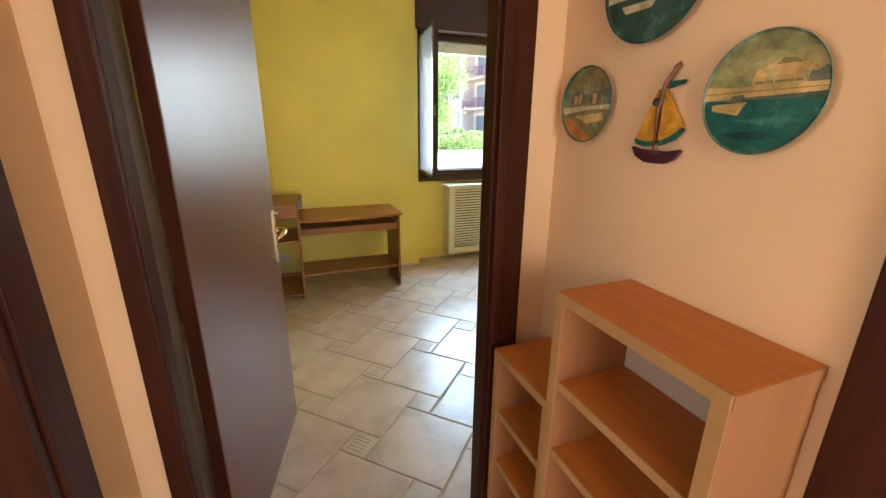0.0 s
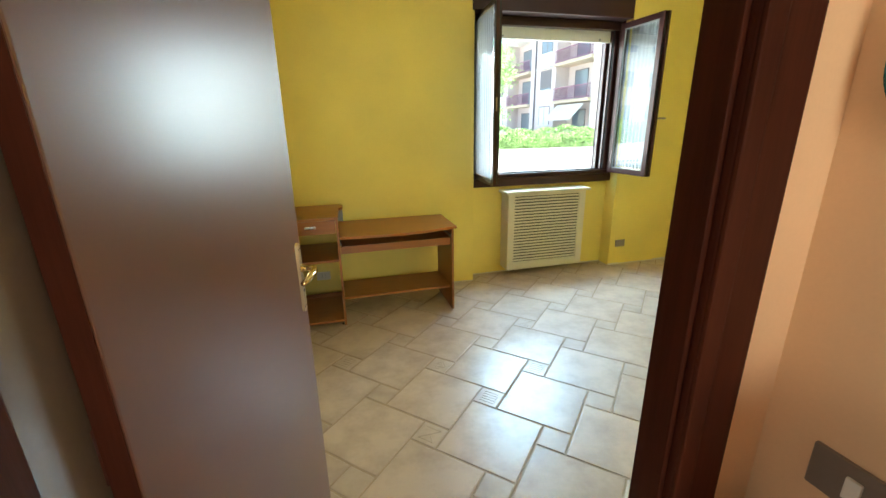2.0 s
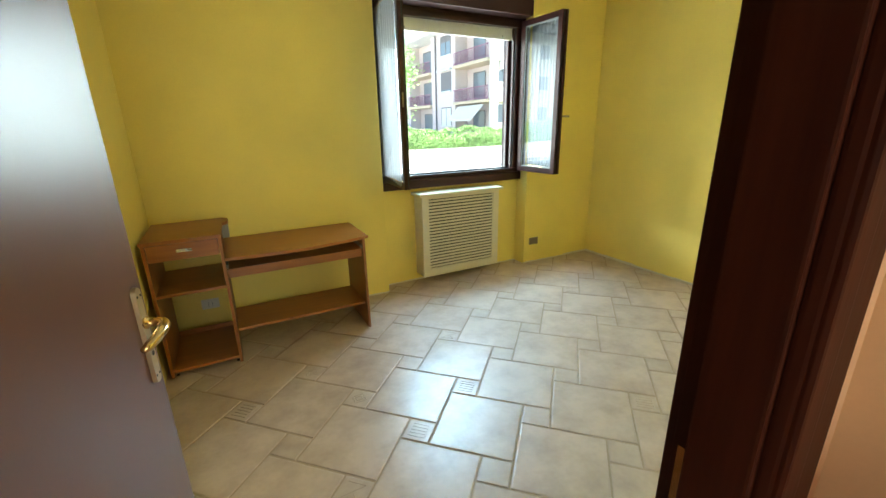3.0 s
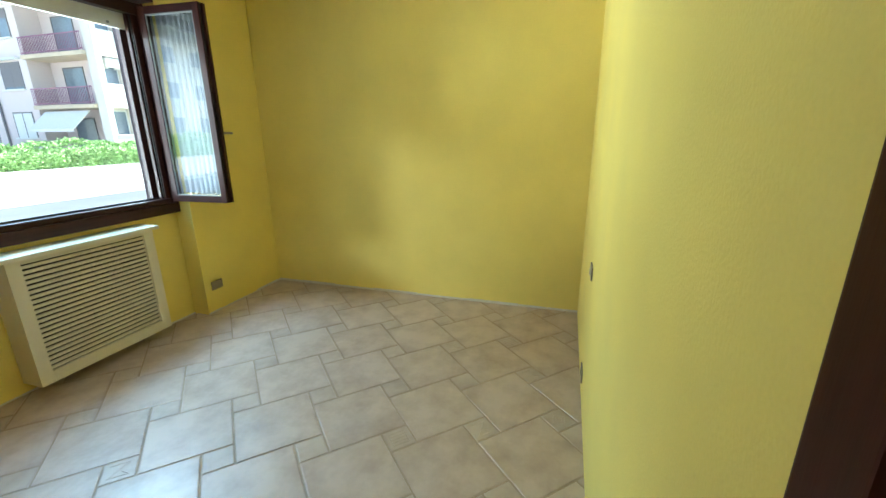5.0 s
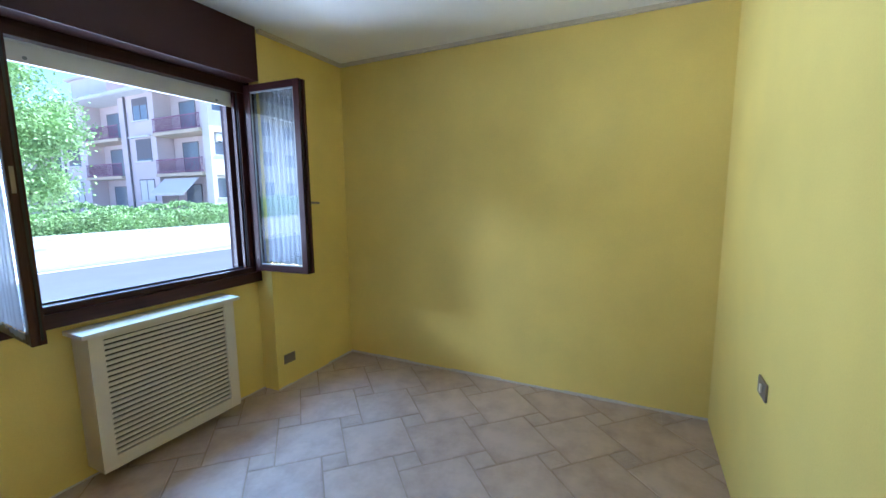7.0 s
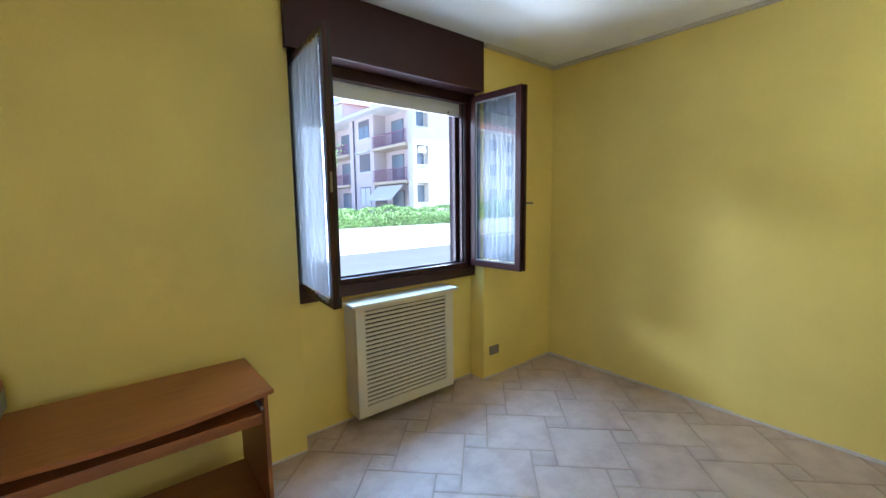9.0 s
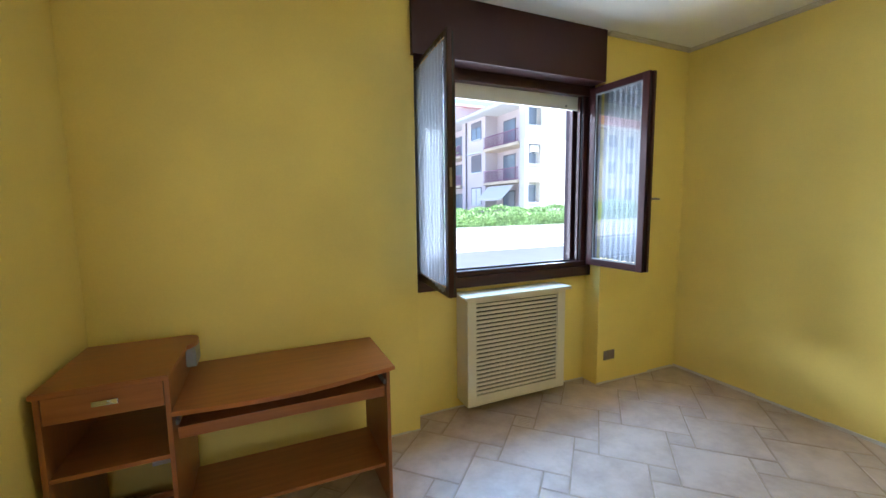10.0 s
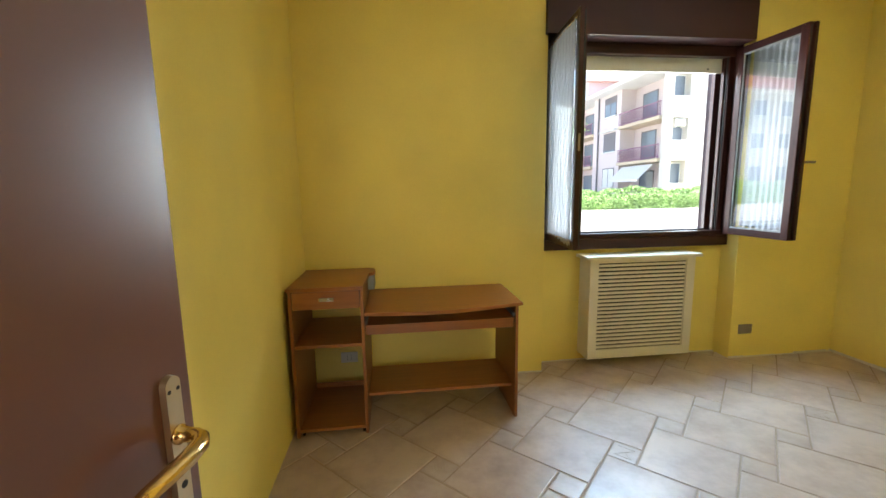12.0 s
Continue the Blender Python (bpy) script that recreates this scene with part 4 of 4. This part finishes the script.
def hedge_place(x0, x1, y0, y1, h):
    def f(r):
        x, side = r.uniform(x0, x1), r.random()
        top = h + 0.10 * math.sin(x * 1.3) + 0.06 * math.sin(x * 4.1)
        if side < 0.45:
            return (x, y0 + r.gauss(0, 0.05), G + r.uniform(0.0, top))
        return (x, r.uniform(y0, y1), G + top + r.gauss(0, 0.05))
    return f


leaf_cloud("hedge", 60000, hedge_place(-4, 34, 23.2, 24.4, 0.88), 0.062, LEAVES, "clipped green hedge along the yard, in full leaf", 21)
leaf_cloud("hedge", 36000, hedge_place(-4, 34, 25.0, 26.0, 1.2), 0.07, LEAVES, "taller light green shrubs behind the clipped hedge", 22)
leaf_cloud("hedge", 9000, hedge_place(-55, -12, 26.7, 27.7, 1.55), 0.14, LEAVES, "clipped green hedge before the other building", 23)
structure("hedge_bed", boxes((-4, 34, 23.3, 24.3, G, G + 0.75), (-4, 34, 25.1, 25.9, G, G + 1.0), (-55, -12, 26.8, 27.6, G, G + 1.4), bevel=0.1), LEAVES, "dense dark inside of the hedge")


def tree(x, y, h, r0, seed, n):
    r = random.Random(seed)
    root = thing("tree", "leafy green tree beside the yard", "tree", pose(x, y, G))
    bm = bmesh.new()
    tube(bm, [(0, 0, 0), (0.04, 0.02, h * 0.2), (-0.05, 0.03, h * 0.45), (0.02, 0, h * 0.75)], [0.16, 0.13, 0.10, 0.04], 12)
    tips = []
    for k in range(12):
        a, z = k * 2.4, h * (0.14 + 0.05 * k)
        tip = Vector((math.cos(a) * r0 * r.uniform(0.5, 0.85), math.sin(a) * r0 * r.uniform(0.5, 0.85), z + r.uniform(0.4, 1.1)))
        tube(bm, [(0, 0, z), tip * 0.5 + Vector((0, 0, z * 0.5)), tip], [0.05, 0.035, 0.015], 7)
        tips.append(tip)
    part("trunk", bm, BARK, root, "", True)
    tips += [Vector((r.gauss(0, r0 * 0.4), r.gauss(0, r0 * 0.4), h * r.uniform(0.3, 0.98))) for _ in range(30)]
    verts, faces = [], []
    for _ in range(n):
        c = r.choice(tips)
        p = c + Vector((r.gauss(0, 0.34), r.gauss(0, 0.34), r.gauss(0, 0.28)))
        s = r.uniform(0.035, 0.075)
        a = Vector((r.uniform(-1, 1), r.uniform(-1, 1), r.uniform(-1, 0.6))).normalized()
        b = a.cross(Vector((r.uniform(-1, 1), r.uniform(-1, 1), r.uniform(-1, 1)))).normalized()
        k = len(verts)
        verts += [p - a * s, p + b * s * 0.5, p + a * s, p - b * s * 0.5]
        faces.append((k, k + 1, k + 2, k + 3))
    me = bpy.data.meshes.new("crown")
    me.from_pydata(verts, [], faces)
    me.materials.append(TREELEAF)
    ob = new("crown", me)
    ob.parent = root


tree(5.6, 18.4, 6.6, 2.2, 5, 60000)

# ---- apartment building across the yard ----
# street face at FX with full-height recesses back to BX that hold the balconies; sunny end face at BY
FX, BX, BY, BH = 19.7, 20.95, 28.2, 9.2
RECESS = ((28.9, 34.2), (38.7, 44.0), (48.5, 53.8))
bld = thing("apartment_building", "cream three-storey apartment building with plum balcony rails", "building")
part("wall", boxes((BX, BX + 11, 28.91, 58.0, G, BH)), FACADE, bld, "pale cream rendered wall, tinted mauve for shade")
for y0, y1 in ((34.2, 38.7), (44.0, 48.5), (53.8, 58.0)):
    part("wall", boxes((FX, BX - 0.001, y0, y1, G, BH)), FACADE, bld, "pale cream rendered wall, tinted mauve for shade")
# end wing pierced by one loggia on each storey
LOG = ((19.98, 21.12, 1.55, 3.15), (19.98, 21.12, 4.45, 6.0), (19.98, 21.12, 7.35, 9.0))
bm = boxes((FX - 0.05, 19.98, BY, 28.9, G, BH), (21.12, BX + 11, BY, 28.9, G, BH), (19.98, 21.12, BY + 0.55, 28.9, G, BH))
zz = G
for x0, x1, z0, z1 in LOG:
    box(bm, x0, x1, BY, BY + 0.549, zz, z0)
    zz = z1
box(bm, 19.98, 21.12, BY, BY + 0.549, zz, BH)
part("wall", bm, FACADE2, bld, "white rendered end wall with loggias")
for x0, x1, z0, z1 in LOG:
    w = part("window", boxes((x0 + 0.25, x0 + 0.31, BY + 0.5, BY + 0.549, z0, z1 - 0.2), (x1 - 0.06, x1, BY + 0.5, BY + 0.549, z0, z1 - 0.2), (x0 + 0.25, x1, BY + 0.5, BY + 0.549, z1 - 0.2, z1 - 0.12)), EAVE, bld)
    part("pane", boxes((x0 + 0.31, x1 - 0.06, BY + 0.525, BY + 0.545, z0, z1 - 0.2)), PANE_FAR, w)
    part("sill", boxes((x0 - 0.05, x1 + 0.05, BY - 0.08, BY + 0.3, z0 - 0.001, z0 + 0.06)), EAVE, w)
bm = boxes((20.2, 21.0, BY + 0.08, BY + 0.4, 5.45, 5.95), bevel=0.03)
box(bm, 20.25, 20.3, BY + 0.1, BY + 0.5, 5.35, 5.45)
box(bm, 20.9, 20.95, BY + 0.1, BY + 0.5, 5.35, 5.45)
part("air_conditioner", bm, EAVE, bld, "white outdoor air conditioner unit")
part("eave", boxes((FX - 0.9, BX + 12, BY - 0.8, 59, BH, BH + 0.2), (FX - 1.0, FX - 0.9, BY - 0.9, 59, BH + 0.04, BH + 0.26)), EAVE, bld, "white projecting eave")
bm = bmesh.new()
x0, x1, y0, y1 = FX - 1.0, BX + 12, BY - 0.9, 59
v = [bm.verts.new(p) for p in ((x0, y0, BH + 0.27), (x1, y0, BH + 0.27), (x1, y1, BH + 0.27), (x0, y1, BH + 0.27), ((x0 + x1) / 2, y0 + 7, BH + 2.9), ((x0 + x1) / 2, y1 - 7, BH + 2.9))]
for f in ((0, 1, 4), (1, 2, 5, 4), (2, 3, 5), (3, 0, 4, 5), (3, 2, 1, 0)):
    bm.faces.new([v[k] for k in f])
part("roof", bm, ROOFRED, bld, "red tiled hipped roof")
part("dormer", boxes((FX + 0.5, FX + 3.4, 41.0, 46.5, BH + 0.5, BH + 2.3), (FX + 0.2, FX + 3.6, 40.6, 46.9, BH + 2.3, BH + 2.5)), EAVE, bld, "white dormer on the roof")


def facade_window(parent, y0, y1, z0, z1, blind):
    """A window in the street face: a frame proud of the wall, two panes, a sill and a part-lowered blind."""
    ym = (y0 + y1) / 2
    w = part("window", boxes((FX - 0.035, FX, y0 - 0.07, y0, z0, z1), (FX - 0.035, FX, y1, y1 + 0.07, z0, z1), (FX - 0.035, FX, y0 - 0.07, y1 + 0.07, z1, z1 + 0.08), (FX - 0.035, FX, ym - 0.04, ym + 0.04, z0, z1)), SHUT, parent)
    for a, b in ((y0, ym - 0.04), (ym + 0.04, y1)):
        part("pane", boxes((FX - 0.018, FX - 0.002, a, b, z0, z1)), PANE_FAR, w)
    part("sill", boxes((FX - 0.16, FX, y0 - 0.14, y1 + 0.14, z0 - 0.09, z0 - 0.001)), EAVE, w)
    if blind:
        part("blind", boxes((FX - 0.031, FX - 0.019, y0, y1, z1 - blind * (z1 - z0), z1 - 0.001)), SHUT if z0 > 2 else EAVE, w)


for yw in (34.95, 45.2):
    for zz, shade in ((1.45, 1.0), (4.4, 0.9), (7.35, 0.3)):
        facade_window(bld, yw, yw + 1.75, zz, zz + 1.5, shade)
    part("ledge", boxes((FX - 0.3, FX - 0.001, yw - 0.25, yw + 2.3, 6.08, 6.2)), EAVE, bld, "white ledge over the window")
for yb, ye in RECESS:
    for zz in (3.16, 6.06):
        bal = part("balcony", boxes((FX - 0.25, BX - 0.002, yb + 0.002, ye - 0.002, zz - 0.02, zz + 0.2)), SLAB, bld, "balcony slab")
        rx = FX - 0.2
        bm = boxes((rx, rx + 0.05, yb + 0.02, ye - 0.02, zz + 1.14, zz + 1.2), (rx, rx + 0.05, yb + 0.02, ye - 0.02, zz + 0.28, zz + 0.33))
        n = int((ye - yb) / 0.13)
        for k in range(n):
            yy = yb + 0.04 + k * (ye - yb - 0.1) / (n - 1)
            box(bm, rx + 0.012, rx + 0.038, yy, yy + 0.016, zz + 0.2, zz + 1.15)
        part("railing", bm, RAIL, bal, "plum painted metal railing")
    for zz in (0.3, 3.36, 6.26):
        for a, b in ((yb + 0.5, yb + 1.4), (yb + 2.5, yb + 4.2)):
            d = part("balcony_door", boxes((BX - 0.04, BX, a - 0.07, a, zz, zz + 2.25), (BX - 0.04, BX, b, b + 0.07, zz, zz + 2.25), (BX - 0.04, BX, a - 0.07, b + 0.07, zz + 2.25, zz + 2.33)), SHUT, bld)
            part("pane", boxes((BX - 0.02, BX - 0.002, a, b, zz, zz + 2.25)), PANE_FAR, d)
# canvas awning with a short hanging valance, let down from the lower balcony
bm = bmesh.new()
v = [bm.verts.new(p) for p in ((FX - 0.1, 29.6, 3.0), (FX - 0.1, 33.5, 3.0), (FX - 0.95, 33.9, 1.95), (FX - 0.95, 30.0, 1.95))]
w = [bm.verts.new(p.co + Vector((0.03, 0, -0.03))) for p in v]
bm.faces.new(v)
bm.faces.new(w[::-1])
for k in range(4):
    bm.faces.new((v[k], w[k], w[(k + 1) % 4], v[(k + 1) % 4]))
box(bm, FX - 0.97, FX - 0.94, 30.0, 33.9, 1.78, 1.96)
part("awning", bm, AWNING, bld, "pale canvas awning let down under the balcony")
for yy in (37.7, 47.6):
    bm = bmesh.new()
    tube(bm, [(FX - 0.08, yy, G), (FX - 0.08, yy, BH)], 0.07, 8)
    part("drainpipe", bm, SHUT, bld, "dark drainpipe")

# ---- second building to the west, seen mirrored in the open casement ----
b2 = thing("apartment_building", "pale three-storey apartment building with a red roof", "building")
part("wall", boxes((-56, -13, 31.8, 44, G, 9.3)), FACADE2, b2, "pale rendered wall")
part("eave", boxes((-57, -12, 30.9, 45, 9.3, 9.55)), EAVE, b2, "white eave")
bm = bmesh.new()
v = [bm.verts.new(p) for p in ((-57, 30.9, 9.56), (-12, 30.9, 9.56), (-12, 45, 9.56), (-57, 45, 9.56), (-50, 38, 12.8), (-19, 38, 12.8))]
for f in ((0, 1, 5, 4), (1, 2, 5), (2, 3, 4, 5), (3, 0, 4), (3, 2, 1, 0)):
    bm.faces.new([v[k] for k in f])
part("roof", bm, ROOFRED, b2, "red tiled roof")
for k in range(11):
    for zz in (1.75, 4.65, 7.5):
        xx = -49.4 + 3.15 * k
        w = part("window", boxes((xx - 0.07, xx, 31.76, 31.799, zz, zz + 1.3), (xx + 1.4, xx + 1.47, 31.76, 31.799, zz, zz + 1.3), (xx - 0.07, xx + 1.47, 31.76, 31.799, zz + 1.3, zz + 1.38)), EAVE, b2)
        part("pane", boxes((xx, xx + 1.4, 31.775, 31.798, zz, zz + 1.3)), PANE_FAR, w)
        part("sill", boxes((xx - 0.1, xx + 1.4, 31.68, 31.799, zz - 0.08, zz)), EAVE, w)

# ---- floor of large square tiles with small insert tiles, laid diagonally ----
LAT, LANG, LOFF = 0.4435, radians(25.5), (0.1356, -0.1274)
U, V = Vector((math.cos(LANG), math.sin(LANG))), Vector((-math.sin(LANG), math.cos(LANG)))
A, B = LAT * math.cos(radians(19.5)), LAT * math.sin(radians(19.5))
E1, E2 = Vector((math.cos(math.pi / 4),) * 2), Vector((-math.cos(math.pi / 4), math.cos(math.pi / 4)))
JOINT = 0.009

floor = structure("floor", boxes((XW - 0.1, XE + 0.1, YS - 0.1, YR, -0.10, -0.004), (-2.1, HX1 + 0.75, HY0 - 0.1, YS - 0.1, -0.10, -0.004)), GROUT, "beige stone-look tiles laid diagonally with recessed joints")


def clip(poly, x0, x1, y0, y1):
    for ax, lim, sgn in ((0, x0, 1), (0, x1, -1), (1, y0, 1), (1, y1, -1)):
        res = []
        for i, p in enumerate(poly):
            q = poly[(i + 1) % len(poly)]
            a, b = sgn * (p[ax] - lim), sgn * (q[ax] - lim)
            if a >= 0:
                res.append(p)
            if a * b < 0:
                k = a / (a - b)
                res.append((p[0] + k * (q[0] - p[0]), p[1] + k * (q[1] - p[1])))
        poly = res
        if len(poly) < 3:
            return []
    return poly


def tile_mesh(poly, name, material, motif=0, half=0.0):
    bm = bmesh.new()
    c = Vector((sum(p[0] for p in poly) / len(poly), sum(p[1] for p in poly) / len(poly)))
    rings = []
    for inset, z in ((0.0, -0.0065), (0.0, -0.003), (0.0022, -0.0008), (0.006, 0.0)):
        ring = []
        for p in poly:
            d = Vector(p) - c
            ring.append(bm.verts.new((*(c + d * max(0.05, 1 - inset * 1.4 / max(d.length, 0.02))), z)))
        rings.append(ring)
    n = len(poly)
    for a, b in zip(rings, rings[1:]):
        for i in range(n):
            bm.faces.new((a[i], a[(i + 1) % n], b[(i + 1) % n], b[i]))
    bm.faces.new(rings[-1])
    if motif:
        h = half * 0.62
        segs = {1: [((-h, 0), (0, h)), ((0, h), (h, 0)), ((h, 0), (0, -h)), ((0, -h), (-h, 0)), ((-h / 2, 0), (0, h / 2)), ((0, h / 2), (h / 2, 0)), ((h / 2, 0), (0, -h / 2)), ((0, -h / 2), (-h / 2, 0))],
                2: [((-h, -h), (-h, h)), ((-h, h), (h, -h)), ((h, -h), (h, h)), ((-h, -h), (-h * 0.2, -h * 0.2))],
                3: [((-h + k * h / 2, -h), (-h + k * h / 2, h)) for k in range(5)] + [((-h, -h), (h, -h)), ((-h, h), (h, h))]}[motif]
        for (ax, ay), (bx_, by) in segs:
            a, b = E1 * ax + E2 * ay, E1 * bx_ + E2 * by
            d = (b - a).normalized() * 0.0022
            s = Vector((-d.y, d.x))
            lo = [bm.verts.new((*q, 0.0002)) for q in (a - s, b - s, b + s, a + s)]
            hi = [bm.verts.new((*q, 0.0019)) for q in (a - s * 0.4, b - s * 0.4, b + s * 0.4, a + s * 0.4)]
            bm.faces.new(hi)
            for i in range(4):
                bm.faces.new((lo[i], lo[(i + 1) % 4], hi[(i + 1) % 4], hi[i]))
    return mesh_of(bm, name, material)


def square(c, half):
    return [tuple(c + E1 * (i * half) + E2 * (j * half)) for i, j in ((-1, -1), (1, -1), (1, 1), (-1, 1))]


HA, HB = (A - JOINT) / 2, (B - JOINT) / 2
zero = Vector((0, 0))
BIG = [tile_mesh(square(zero, HA), "tile", TILE)]
SMALL = [tile_mesh(square(zero, HB), "insert_tile", INSERT, k, HB) for k in (0, 1, 2, 3)]
AREAS = ((XW - 0.05, XE + 0.06, 1.69, YN + 0.16), (-1.9, HX1 + 0.4, -0.6, 1.69))
rng = random.Random(11)
for i in range(-14, 18):
    for j in range(-14, 18):
        small = Vector((0, 0)) + U * (LOFF[0] + i * LAT) + V * (LOFF[1] + j * LAT)
        big = small - E1 * ((A + B) / 2) - E2 * ((A - B) / 2)
        kind = rng.choice((0, 0, 0, 1, 2, 3))
        for c, half, shared, material, name in ((big, HA, BIG[0], TILE, "tile"), (small, HB, SMALL[kind], INSERT, "insert_tile")):
            sq = square(c, half)
            for area in AREAS:
                poly = clip(sq, *area)
                if not poly:
                    continue
                size = abs(sum(poly[k][0] * poly[(k + 1) % len(poly)][1] - poly[(k + 1) % len(poly)][0] * poly[k][1] for k in range(len(poly)))) / 2
                if size < 0.0006:
                    continue
                if len(poly) == 4 and abs(size - 4 * half * half) < 1e-6:
                    ob = new(name, shared)
                else:
                    ob = new(name, tile_mesh([(p[0] - c.x, p[1] - c.y) for p in poly], name, material))
                ob.location = (c.x, c.y, rng.uniform(-0.0006, 0.0003))
                ob.rotation_euler = (rng.uniform(-0.0012, 0.0012), rng.uniform(-0.0012, 0.0012), 0)
                ob.parent = floor
